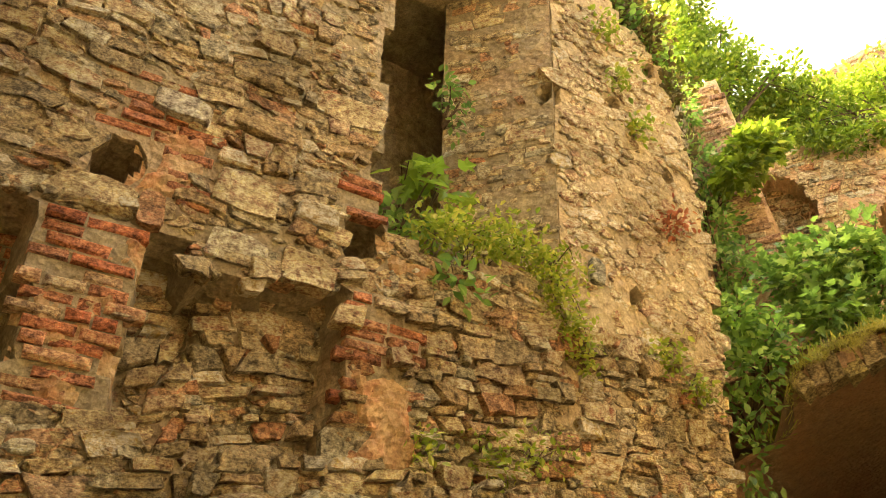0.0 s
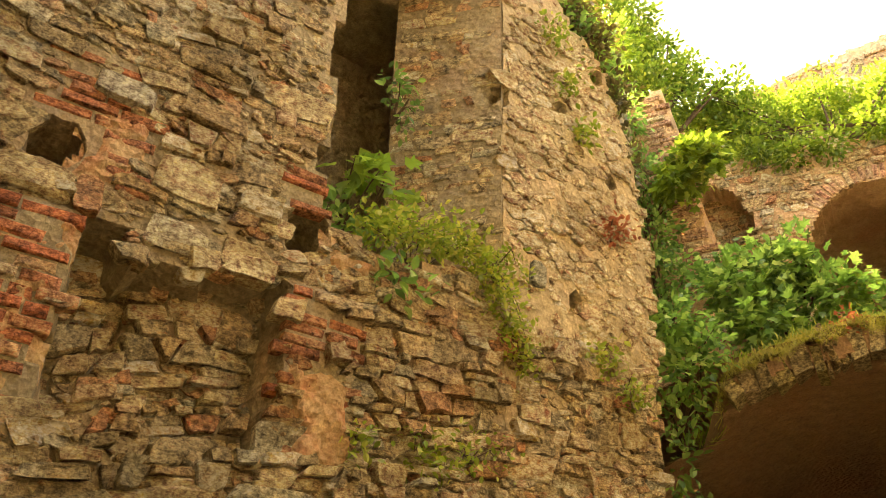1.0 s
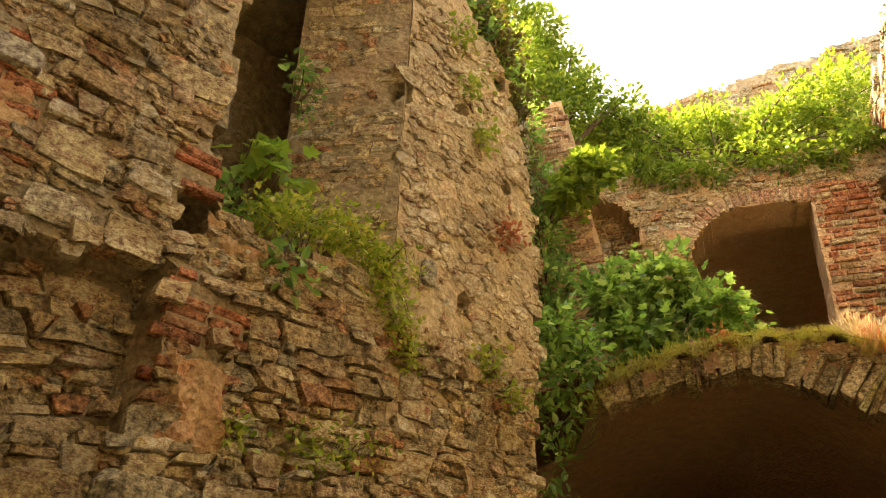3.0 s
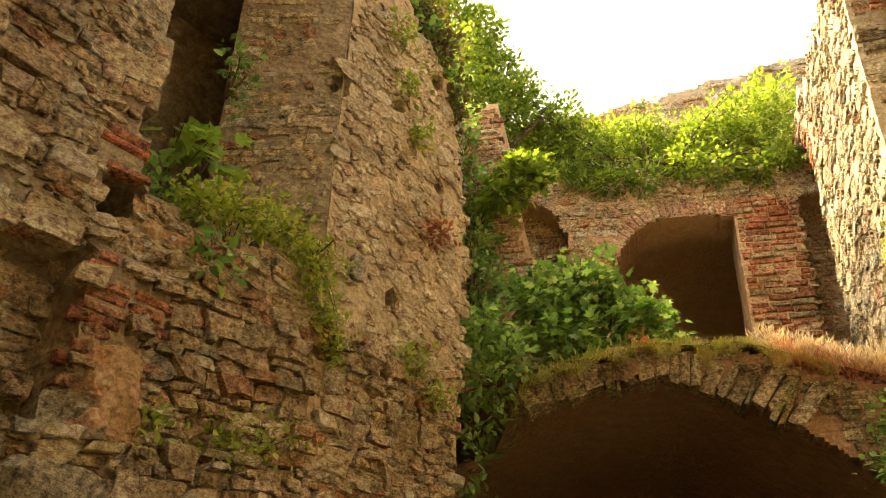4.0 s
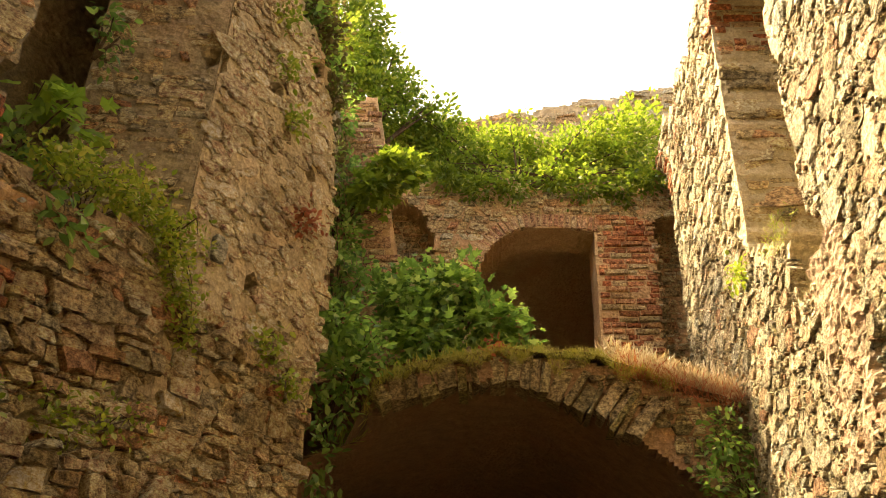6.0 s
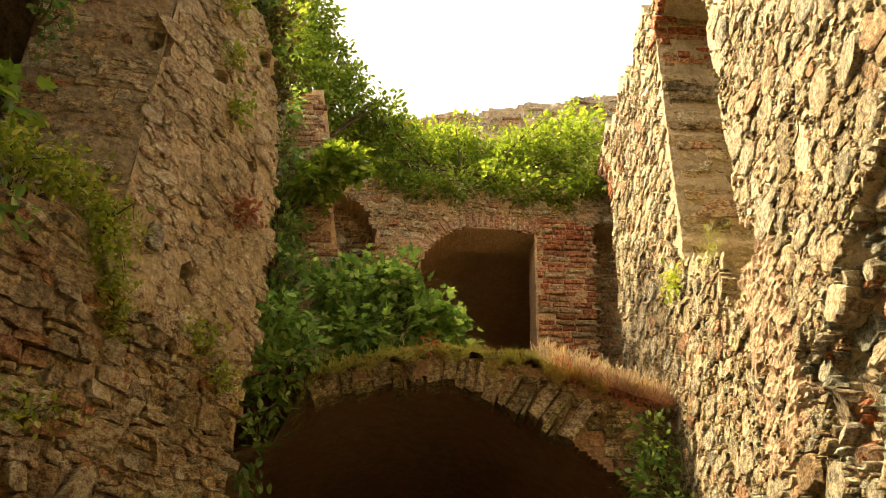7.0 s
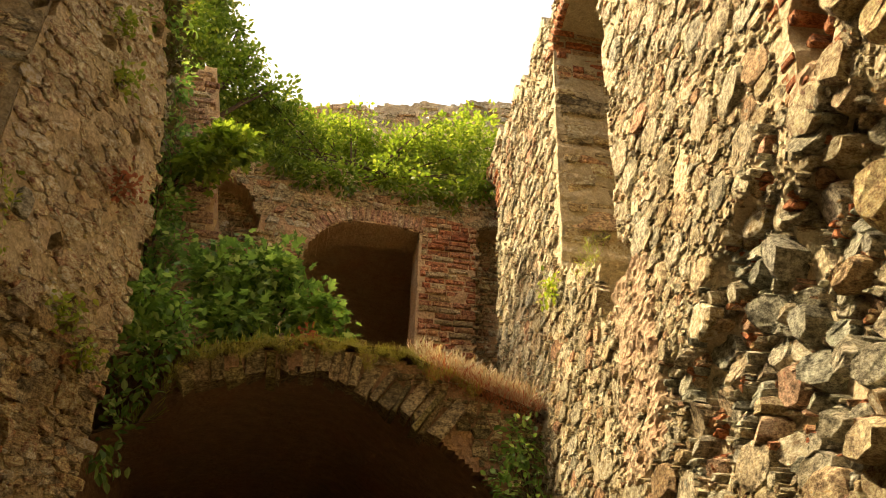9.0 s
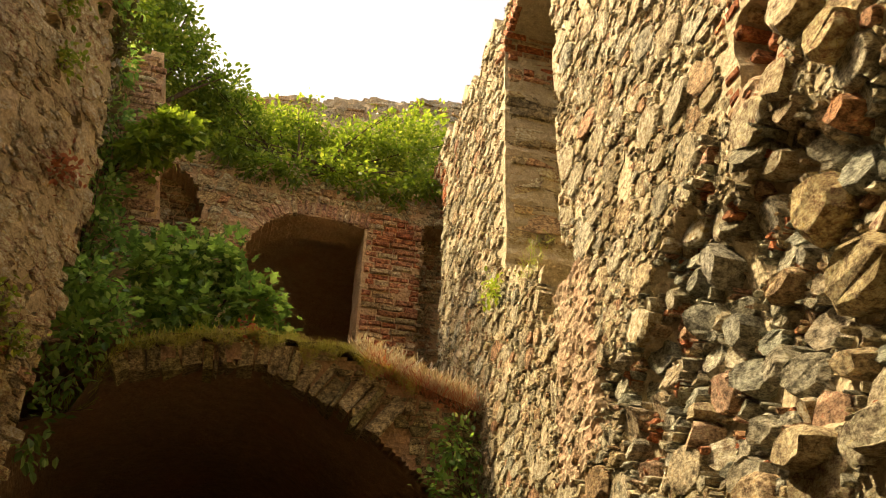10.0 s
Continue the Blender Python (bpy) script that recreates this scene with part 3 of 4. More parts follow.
wall_pier = core("wall_pier", PIER, 0.3, 1.6, 4.6, 8.4, pier_depth, 0.05, 0.9, M_PLASTER, 0.015, "broken brick pier overgrown with ivy")

# ---------------------------------------------------------------- vault and terrace
FRONT = Plane(-2.3, 6.72, 90)


def terrace_edge(x):
    """Height of the front edge of the terrace."""
    crown = mouth(min(x, 1.5)) + ring(x) + 0.03 * noise.noise(Vector((x * 5, 0, 2)))
    if x > AX:
        crown = max(crown, 4.70 - 0.36 * max(0.0, x - 0.8))
    return crown - max(0.0, min(0.5, (-0.85 - x) * 2.0))


def front_depth(u, z):
    x = u - 2.3
    if z > terrace_edge(x) - 0.05:
        return None
    if -1.5 < x < AX + AR - 0.01 and z < mouth(x) + 0.02:
        return None
    return 0.0


wall_vault = core("wall_vault_front", FRONT, 0.5, 4.34, 0.0, 4.75, front_depth, 0.03, 0.14, M_VAULT_DIM, 0.02, "vault front of slate and rubble, shaded")


def vault():
    verts, faces, n, m = [], [], 28, 14
    prof = [(AX + AR, 0.0)] + [(x, mouth(x)) for x in np.linspace(AX + AR, AX, n)]
    prof += [(x, mouth(x)) for x in np.linspace(AX - 0.1, -1.49, 12)] + [(-1.49, 0.0)]
    for layer, grow in ((0, 0.0), (1, 0.16)):
        for j in range(m + 1):
            y = 6.83 + j * 0.39
            for x, z in prof:
                k = 1 + grow
                q = Vector((x * 2, y * 2, z * 2))
                verts.append((AX + (x - AX) * k + 0.03 * noise.noise(q), y, (AZ + (z - AZ) * k if z > AZ else z) + 0.03 * noise.noise(q + Vector((5, 0, 0)))))
    w = len(prof)
    for layer in (0, 1):
        o = layer * (m + 1) * w
        for j in range(m):
            for i in range(w - 1):
                a = o + j * w + i
                faces.append((a, a + 1, a + w + 1, a + w))
    return tagged(mesh_object("ceiling_vault", verts, faces, M_VAULT_DIM, smooth=True), "barrel vault of reddish plaster, shade darkened into its colour", "vault", kind="structure")


vault()
slab("wall_vault_end", (-2.3, 12.3, 0), (2.9, 12.7, 4.9), M_VAULT_DIM, "end wall of the vault, shade darkened into its colour")


def terrace():
    nx, ny, verts, faces = 60, 34, [], []
    for j in range(ny + 1):
        for i in range(nx + 1):
            x, y = -1.52 + 3.57 * i / nx, 6.66 + 2.22 * j / ny
            t = (y - 6.66) / 2.22
            z = terrace_edge(x) * (1 - t) + 4.75 * t
            verts.append((x, y, z + 0.05 * noise.noise(Vector((x * 3, y * 3, 1))) + 0.02 * noise.noise(Vector((x * 11, y * 11, 1)))))
    for j in range(ny):
        for i in range(nx):
            a = j * (nx + 1) + i
            faces.append((a, a + 1, a + nx + 2, a + nx + 1))
    return tagged(mesh_object("floor_terrace", verts, faces, M_EARTH), "earth and rubble on top of the vault", "terrace", kind="structure")


terrace()


# ---------------------------------------------------------------- plants
def tube(verts, faces, pts, r0, r1, sides=5):
    k = len(verts)
    n = len(pts)
    for i, p in enumerate(pts):
        p = Vector(p)
        d = (Vector(pts[min(i + 1, n - 1)]) - Vector(pts[max(i - 1, 0)])).normalized()
        a = d.orthogonal().normalized()
        b = d.cross(a)
        r = r0 + (r1 - r0) * i / (n - 1)
        for s in range(sides):
            t = 2 * math.pi * s / sides
            verts.append(p + r * (math.cos(t) * a + math.sin(t) * b))
    for i in range(n - 1):
        for s in range(sides):
            t = (s + 1) % sides
            faces.append((k + i * sides + s, k + i * sides + t, k + (i + 1) * sides + t, k + (i + 1) * sides + s))


OVAL = (((0, 0, 0), (0.28, 0.35, 0.06), (0.22, 0.72, 0.03), (0, 1, -0.10), (-0.22, 0.72, 0.03), (-0.28, 0.35, 0.06), (0, 0.45, -0.02)),
        ((0, 1, 6), (1, 2, 6), (2, 3, 6), (3, 4, 6), (4, 5, 6), (5, 0, 6)))
LOBED = (((0, 0, 0), (0.42, 0.18, 0.05), (0.24, 0.42, 0.02), (0.50, 0.70, 0.0), (0.20, 0.66, 0.03), (0, 1.05, -0.12), (-0.20, 0.66, 0.03),
          (-0.50, 0.70, 0.0), (-0.24, 0.42, 0.02), (-0.42, 0.18, 0.05), (0, 0.40, -0.03)),
         tuple((i, (i + 1) % 10, 10) for i in range(10)))
BLADE = (((-0.018, 0, 0), (0.018, 0, 0), (0.014, 0.5, 0.06), (-0.014, 0.5, 0.06), (0.05, 0.8, 0.1), (0, 1, 0.22)), ((0, 1, 2, 3), (3, 2, 5), (2, 4, 5)))


def leaves(rng, spots, size, shape):
    """spots: (place, way out). One leaf at each, turned by chance."""
    sv, sf = shape
    verts, faces = [], []
    for p, out in spots:
        y = Vector(out) + Vector((rng.gauss(0, 0.5), rng.gauss(0, 0.5), rng.gauss(-0.15, 0.4)))
        y = y.normalized() if y.length > 1e-3 else Vector((0, 0, 1))
        up = Vector((rng.gauss(0, 0.5), rng.gauss(0, 0.5), 1.0))
        x = y.cross(up)
        x = x.normalized() if x.length > 1e-3 else y.orthogonal().normalized()
        z = x.cross(y)
        s = size * rng.uniform(0.55, 1.25)
        k = len(verts)
        verts += [Vector(p) + s * (a * x + b * y + c * z) for a, b, c in sv]
        faces += [[k + q for q in f] for f in sf]
    return verts, faces


def in_blobs(rng, blobs, n, hollow=0.55):
    """Points in the outer part of ellipsoids (x, y, z, rx, ry, rz), in clumps."""
    spots = []
    total = sum(b[3] * b[4] * b[5] for b in blobs) ** 1.0
    for b in blobs:
        m = int(n * b[3] * b[4] * b[5] / total)
        c = Vector(b[:3])
        while m > 0:
            d = Vector((rng.gauss(0, 1), rng.gauss(0, 1), rng.gauss(0, 1))).normalized()
            r = rng.uniform(hollow, 1.0) ** 0.7
            lump = 0.72 + 0.45 * noise.noise(d * 2.6 + c * 3)
            tip = Vector((d.x * b[3], d.y * b[4], d.z * b[5])) * r * lump
            for _ in range(min(m, rng.randint(3, 7))):
                p = c + tip + Vector((rng.gauss(0, 0.05), rng.gauss(0, 0.05), rng.gauss(0, 0.05)))
                spots.append((p, d * 0.8 + Vector((0, 0, 0.1))))
                m -= 1
    return spots


def plant(seed, name, base, blobs, n, size, mat, label, category, shape=OVAL, stem=0.012, hollow=0.45, group=""):
    rng = random.Random(seed)
    root = new(name)
    root.location = base
    tagged(root, label, category, group)
    b0 = Vector(base)
    for b in blobs:
        c = Vector(b[:3])
        for _ in range(2):
            tip = c + Vector((rng.uniform(-0.6, 0.6) * b[3], rng.uniform(-0.6, 0.6) * b[4], rng.uniform(0, 0.8) * b[5]))
            mid = b0.lerp(tip, 0.5) + Vector((rng.gauss(0, 0.04), rng.gauss(0, 0.04), 0.05))
            sv, sf = [], []
            tube(sv, sf, (b0, b0.lerp(mid, 0.6), mid, mid.lerp(tip, 0.5) + Vector((0, 0, 0.02)), tip), stem, stem * 0.25)
            mesh_object("stem", [v - b0 for v in sv], sf, M_BARK, root)
    lv, lf = leaves(rng, in_blobs(rng, blobs, n, hollow), size, shape)
    mesh_object("foliage", [v - b0 for v in lv], lf, mat, root)
    return root


def sward(seed, name, spots, size, mat, label, category="grass", lean=0.35):
    """Grass: a sheet of single blades on the given places."""
    rng = random.Random(seed)
    put = [(p, Vector((rng.gauss(0, lean), rng.gauss(0, lean), 1.0))) for p in spots]
    verts, faces = leaves(rng, put, size, BLADE)
    return tagged(mesh_object(name, verts, faces, mat), label, category, kind="stuff")


def terrace_z(x, y):
    t = (y - 6.66) / 2.22
    return terrace_edge(x) * (1 - t) + 4.75 * t


def west(u, z, w):
    return WEST.at(u, z, w)


# growth on the rear wall and above it
plant(11, "climber", (0.4, 9.1, 7.9), [(x, 9.35 + 0.25 * math.sin(x * 3), 8.62 + 0.16 * math.sin(x * 4.1), 0.50, 0.55, 0.82 + 0.14 * math.sin(x * 7)) for x in np.arange(-1.3, 2.3, 0.33)],
      21000, 0.065, M_VINE, "dense bright green climber spilling over the wall top", "climber", stem=0.02)
plant(12, "climber", (0.9, 8.86, 8.0), [(x, 8.82, 7.92 - 0.1 * math.sin(x * 5 + 1), 0.30, 0.14, 0.26) for x in (-0.5, -0.1, 0.35, 0.8, 1.15, 1.6, 1.9)],
      2600, 0.07, M_VINE, "green climber strands hanging over the arch", "climber")
plant(13, "shrub", (-1.7, 8.6, 7.9), [(-1.5, 8.7, 9.0, 0.6, 0.6, 0.8), (-1.85, 8.9, 10.0, 0.65, 0.6, 0.8), (-2.1, 9.0, 10.9, 0.6, 0.6, 0.7), (-1.25, 9.1, 9.3, 0.5, 0.5, 0.6),
                                     (-2.4, 8.6, 11.6, 0.6, 0.6, 0.7), (-1.9, 8.2, 9.4, 0.5, 0.5, 0.8), (-0.9, 9.3, 8.7, 0.5, 0.5, 0.5),
                                     (-1.40, 8.8, 9.8, 0.36, 0.36, 0.42), (-1.05, 8.8, 9.4, 0.36, 0.3, 0.36), (-1.68, 8.8, 10.6, 0.42, 0.4, 0.5), (-0.62, 8.9, 9.0, 0.42, 0.3, 0.36)],
      16000, 0.075, M_VINE, "tall leafy shrub growing on the broken wall", "shrub", stem=0.035)
plant(14, "ivy", (-1.5, 7.7, 5.2), [(-1.62, 7.62, 7.95, 0.2, 0.2, 0.45), (-1.50, 7.62, 7.1, 0.22, 0.2, 0.5), (-1.46, 7.6, 6.4, 0.26, 0.2, 0.5), (-1.30, 7.55, 5.85, 0.22, 0.2, 0.4), (-1.5, 7.6, 5.4, 0.32, 0.25, 0.5)],
      2100, 0.07, M_FIG, "dark green ivy climbing the brick pier", "ivy")
plant(15, "branch_with_leaves", (-1.5, 7.7, 6.6), [(-0.95, 7.45, 7.08, 0.36, 0.28, 0.22), (-1.2, 7.45, 6.85, 0.25, 0.25, 0.2)],
      700, 0.10, M_VINE, "bright green leafy branch in front of the pier", "branch", LOBED)
plant(16, "fig_bush", (-0.4, 7.5, 4.55), [(-0.75, 7.2, 5.45, 0.42, 0.4, 0.40), (-0.30, 7.2, 5.55, 0.42, 0.4, 0.38), (0.05, 7.15, 5.2, 0.38, 0.35, 0.34), (-0.55, 7.1, 5.0, 0.5, 0.35, 0.35), (0.30, 7.1, 4.95, 0.25, 0.25, 0.22)],
      2500, 0.095, M_FIG, "broad-leaved fig bush on the mossy terrace", "bush", LOBED, 0.02, 0.3)
plant(17, "ivy", (-1.3, 6.9, 4.0), [(-1.2, 6.5, 4.85, 0.34, 0.3, 0.3), (-1.12, 6.5, 4.45, 0.28, 0.22, 0.35), (-0.95, 6.5, 4.62, 0.22, 0.2, 0.2), (-1.3, 6.5, 4.1, 0.14, 0.14, 0.3), (-1.28, 6.58, 3.75, 0.16, 0.10, 0.4), (-1.1, 6.6, 4.15, 0.16, 0.1, 0.2)],
      1100, 0.085, M_FIG, "dark ivy in the shaded corner beside the arch", "ivy")
plant(18, "ivy", (1.95, 6.7, 3.4), [(1.82, 6.58, 3.95, 0.2, 0.12, 0.32), (1.7, 6.6, 3.6, 0.16, 0.1, 0.3), (1.95, 6.55, 3.4, 0.12, 0.1, 0.3)],
      420, 0.065, M_FIG, "ivy trailing below the terrace edge", "ivy")

# growth in and below the breach
plant(21, "fig_bush", west(1.75, 3.98, -0.5), [(*west(1.86, 4.66, -0.25), 0.17, 0.17, 0.17), (*west(2.02, 4.58, -0.25), 0.10, 0.10, 0.13), (*west(1.74, 4.72, -0.3), 0.08, 0.08, 0.09)],
      60, 0.12, M_FIG_YOUNG, "young fig tree with bright leaves in the breach", "bush", LOBED, 0.012, 0.1)
plant(26, "shrub", west(1.7, 3.95, -0.5), [(*west(1.70, 4.35, -0.45), 0.22, 0.2, 0.28), (*west(1.62, 4.15, -0.35), 0.16, 0.15, 0.16), (*west(1.86, 4.25, -0.4), 0.2, 0.2, 0.2)],
      420, 0.07, M_FIG, "dark shrub in the shade of the breach", "shrub", OVAL, 0.01, 0.2)
plant(22, "climber", west(2.02, 5.12, -0.35), [(*west(1.98, 5.33, -0.25), 0.10, 0.10, 0.10), (*west(2.06, 5.18, -0.25), 0.08, 0.08, 0.12)], 90, 0.06, M_FIG, "climber strand on the breach wall", "climber")
plant(23, "herb", west(2.1, 3.95, -0.15), [(*west(u, z, 0.0), 0.15, 0.13, r) for u, z, r in ((1.78, 4.10, 0.08), (1.93, 4.14, 0.11), (2.10, 4.15, 0.13), (2.26, 4.20, 0.13), (2.40, 4.18, 0.10))],
      1150, 0.042, M_HERB, "feathery yellow-green herbs along the breach sill", "herb", OVAL, 0.005, 0.1)
plant(24, "herb", west(2.55, 4.1, 0.0), [(*west(u, z, 0.05), r, 0.09, h) for u, z, r, h in ((2.46, 4.05, 0.12, 0.13), (2.62, 4.12, 0.13, 0.10), (2.56, 3.90, 0.14, 0.14), (2.64, 3.74, 0.13, 0.14), (2.70, 3.60, 0.11, 0.12))],
      1150, 0.038, M_HERB, "hanging green herbs on the stone face", "herb", OVAL, 0.005, 0.1)
plant(25, "fern", west(1.9, 3.79, 0.02), [(*west(1.88, 3.82, 0.08), 0.09, 0.09, 0.05), (*west(1.98, 3.75, 0.08), 0.11, 0.09, 0.05)], 60, 0.07, M_FIG, "small green fern in a joint", "fern", OVAL, 0.004, 0.1)
for s, (u, z, r, mat) in enumerate(((3.26, 5.37, 0.09, M_HERB), (3.14, 5.75, 0.08, M_HERB), (3.47, 4.70, 0.07, M_PINK), (3.05, 6.15, 0.10, M_HERB), (3.3, 3.75, 0.10, M_HERB),
                                    (2.1, 2.95, 0.12, M_HERB), (1.75, 2.92, 0.08, M_HERB), (3.5, 3.6, 0.08, M_HERB))):
    plant(30 + s, "herb", west(u, z, 0.0), [(*west(u, z, 0.05), r, r, r * 0.9)], 130, 0.045, mat,
          "reddish herb rooted in the masonry" if mat is M_PINK else "tuft of green herb rooted in the masonry", "herb", OVAL, 0.004, 0.1, "herbs in the masonry")
plant(40, "climber", west(3.5, 6.6, -0.3), [(*west(u, west_top(u) + 0.12, -0.25), 0.32, 0.32, 0.36) for u in (2.85, 3.1, 3.35, 3.55)] + [(*west(3.75, 5.6, -0.3), 0.2, 0.2, 0.6), (*west(3.78, 4.7, -0.35), 0.15, 0.15, 0.5)],
      4200, 0.075, M_FIG, "dark climber covering the broken wall end", "climber")

# grass and moss on the terrace
rng = random.Random(5)
spots = []
for _ in range(8000):
    x, y = rng.uniform(0.95, 2.02), 6.64 + abs(rng.gauss(0, 0.5))
    if y < 8.6 and rng.random() < 0.25 + (x - 0.95):
        spots.append((x, y, terrace_z(x, y) - 0.01 + rng.uniform(0, 0.14)))
sward(6, "dry_grass", spots, 0.14, M_DRY, "dry golden and rust grass on the terrace", "grass", 1.1)
spots = []
for _ in range(14000):
    x, y = rng.uniform(-0.95, 1.5), 6.58 + abs(rng.gauss(0, 0.16))
    drop = rng.uniform(0, 0.30) * (noise.noise(Vector((x * 6, 1, 1))) + 0.30) if y < 6.70 else 0.0
    spots.append((x, y, terrace_z(x, max(y, 6.66)) - 0.01 - max(0.0, drop)))
sward(7, "moss", spots, 0.05, M_MOSS, "yellow-green moss and short grass on the arch", "moss", 0.7)
spots = [(rng.uniform(-1.2, 0.2), rng.uniform(6.7, 8.2), 0) for _ in range(1500)]
sward(8, "grass", [(x, y, terrace_z(x, y)) for x, y, _ in spots], 0.15, M_HERB, "green grass between the fig bush and the arch")
spots = [(2.02 - rng.uniform(0, 0.06), 5.3 + rng.gauss(0, 0.12), 4.85 + rng.uniform(0, 0.2)) for _ in range(120)]
sward(9, "wall_grass", spots, 0.07, M_HERB, "pale grass tuft growing at the slot", "grass", 0.5)
spots = []
for _ in range(900):
    x = rng.uniform(1.05, 2.0)
    spots.append((x, 6.62 + rng.uniform(-0.06, 0.12), terrace_edge(x) - rng.uniform(-0.05, 0.14)))
sward(10, "red_herbs", spots, 0.09, M_PINK, "rust red herbs hanging over the terrace edge", "herb", 0.8)
plant(41, "herb", (0.05, 6.75, 4.66), [(0.05, 6.72, 4.72, 0.12, 0.08, 0.06)], 120, 0.05, M_PINK, "small red herb on the arch crown", "herb", OVAL, 0.004, 0.1, "herbs in the masonry")
plant(42, "herb", (2.0, 6.2, 5.1), [(2.0, 6.2, 5.15, 0.06, 0.14, 0.16)], 160, 0.05, M_HERB, "yellow-green herb on the sunlit wall", "herb", OVAL, 0.004, 0.1, "herbs in the masonry")
plant(43, "shrub", west(3.4, 6.2, -0.4), [(*west(3.5, 6.45, -0.45), 0.32, 0.32, 0.4), (*west(3.82, 5.9, -0.5), 0.26, 0.26, 0.5), (*west(3.25, 6.9, -0.45), 0.4, 0.4, 0.4), (*west(2.95, 7.2, -0.4), 0.35, 0.35, 0.4)],
      3000, 0.06, M_FIG, "dark leafy shrub on the broken wall top", "shrub", OVAL, 0.015, 0.3)


def twig():
    rng = random.Random(77)
    root = new("twig")
    root.location = (0.95, 8.2, 4.69)
    tagged(root, "bare pale twig lying before the doorway", "twig")
    p = Vector((0, 0, 0))
    for way, n in (((0.16, 0, 0.10), 5), ((0.10, 0.02, 0.03), 4), ((0.05, 0, 0.12), 3)):
        pts = [Vector(way) * i * 0.6 + Vector((rng.gauss(0, 0.01), 0, rng.gauss(0, 0.015))) for i in range(n)]
        v, f = [], []
        tube(v, f, pts, 0.008, 0.003)
        mesh_object("stick", v, f, M_BARK, root)


twig()
plant(44, "climber", west(3.6, 6.2, -0.1), [(*west(3.52, 6.35, -0.05), 0.2, 0.2, 0.3), (*west(3.70, 5.95, -0.05), 0.16, 0.16, 0.35), (*west(3.78, 5.45, -0.1), 0.12, 0.12, 0.35),
                                         (*west(3.35, 6.65, -0.1), 0.24, 0.24, 0.25)],
      1700, 0.05, M_DEAD, "withered brown climber hanging on the wall end", "climber", OVAL, 0.008, 0.2)
plant(45, "herb", west(2.35, 2.95, 0.1), [(*west(2.30, 2.95, 0.14), 0.14, 0.12, 0.10), (*west(2.55, 2.98, 0.12), 0.10, 0.10, 0.08)],
      130, 0.04, M_HERB, "green herb on the ledge of the wall", "herb", OVAL, 0.004, 0.1, "herbs in the masonry")
# ---------------------------------------------------------------- masonry pieces
def west_brick(u, z):
    if u < 0.43 - 0.02 * math.sin(z * 30) and z < 3.6 and z > 2.72:
        return True
    d = noise.noise(Vector((u * 5, z * 5, 3)))
    if within(u, z, (0.02, 0.68, 3.82, 4.5)) and d > -0.2 and abs(u - 0.2 - (4.4 - z) * 0.5) < 0.34:
        return True
    if within(u, z, (1.30, 1.60, 3.98, 4.30)):
        return True
    return within(u, z, (1.37, 1.75, 3.05, 3.62)) and d > -0.12


def west_size(u, z):
    if z < 2.2 or u < -0.8:
        return 1.9
    if u > 2.6 and z > 3.4:
        return 0.8
    if 0.4 < u < 1.5 and 3.5 < z < 3.8:
        return 1.25
    return 1.0


def west_part(u, z):
    """lower: chunky beds; upper: flush slabs; tower: small stones deep in mortar."""
    k = 0.14 * noise.noise(Vector((u * 2.2, z * 2.2, 5)))
    if u > 2.55 and z > 3.75 + k:
        return "tower"
    return "upper" if u < 2.6 and z > 3.68 + k else "lower"


# large or pale stones that stand out: u, z, width, height, how pale
SLABS = ((0.44, 4.32, 0.30, 0.15, 1), (0.86, 4.37, 0.38, 0.13, 0), (0.81, 3.96, 0.33, 0.24, 0), (1.16, 3.96, 0.24, 0.13, 1), (0.95, 4.71, 0.13, 0.09, 1),
         (1.05, 4.65, 0.08, 0.08, 1), (0.81, 3.67, 0.30, 0.17, 0), (1.14, 3.67, 0.27, 0.18, 0), (0.51, 3.55, 0.17, 0.22, 0), (0.83, 3.49, 0.09, 0.12, 1),
         (2.77, 3.45, 0.15, 0.15, 1), (2.86, 4.18, 0.11, 0.18, 1), (2.20, 3.38, 0.30, 0.11, 1), (0.81, 4.92, 0.22, 0.14, 0), (-0.06, 4.31, 0.28, 0.11, 0),
         (1.19, 3.40, 0.22, 0.18, 0))


def west_keep(which):
    def keep(u, z):
        if any(abs(u - s[0]) < s[2] * 0.5 and abs(z - s[1]) < s[3] * 0.5 for s in SLABS):
            return False
        if within(u, z, (1.45, 1.70, 2.84, 3.08)):
            return False
        return west_part(u, z) == which and not west_brick(u, z)
    return keep


def slabs():
    rng = random.Random(150)
    for pale in (0, 1):
        made = []
        for u, z, w, h, p in SLABS:
            if p == pale:
                a, b = w / 2, h / 2
                poly = [(u - a, z - b * 0.8), (u - a * 0.1, z - b), (u + a, z - b * 0.9), (u + a * 0.95, z + b * 0.6), (u + a * 0.3, z + b), (u - a * 0.9, z + b * 0.9)]
                (cu, cz), verts, faces = stone_mesh(rng, poly, 0.004, rng.uniform(0.03, 0.055), 0.06, 0.08, 0.1)
                made.append((cu, cz, west_depth(u, z), -0.06, verts, faces))
        lay(WEST, wall_west, made, "pale" if pale else "tan", (1, 4), 40, "stone", "")


slabs()


lower_keep, tower_keep = west_keep("lower"), west_keep("tower")
rubble(101, WEST, wall_west, (-1.6, 2.62, 1.6, 4.3), 0.02, 0.085, 1.6, west_depth, "tan", (1.6, 3.3), 230, (0.010, 0.075), 0.006,
       lambda u, z: u < 2.66 and lower_keep(u, z - 0.05), west_size, 0.22, 0.09, 11.0, 0.0, 0.105, 0.04, None, 0.13)
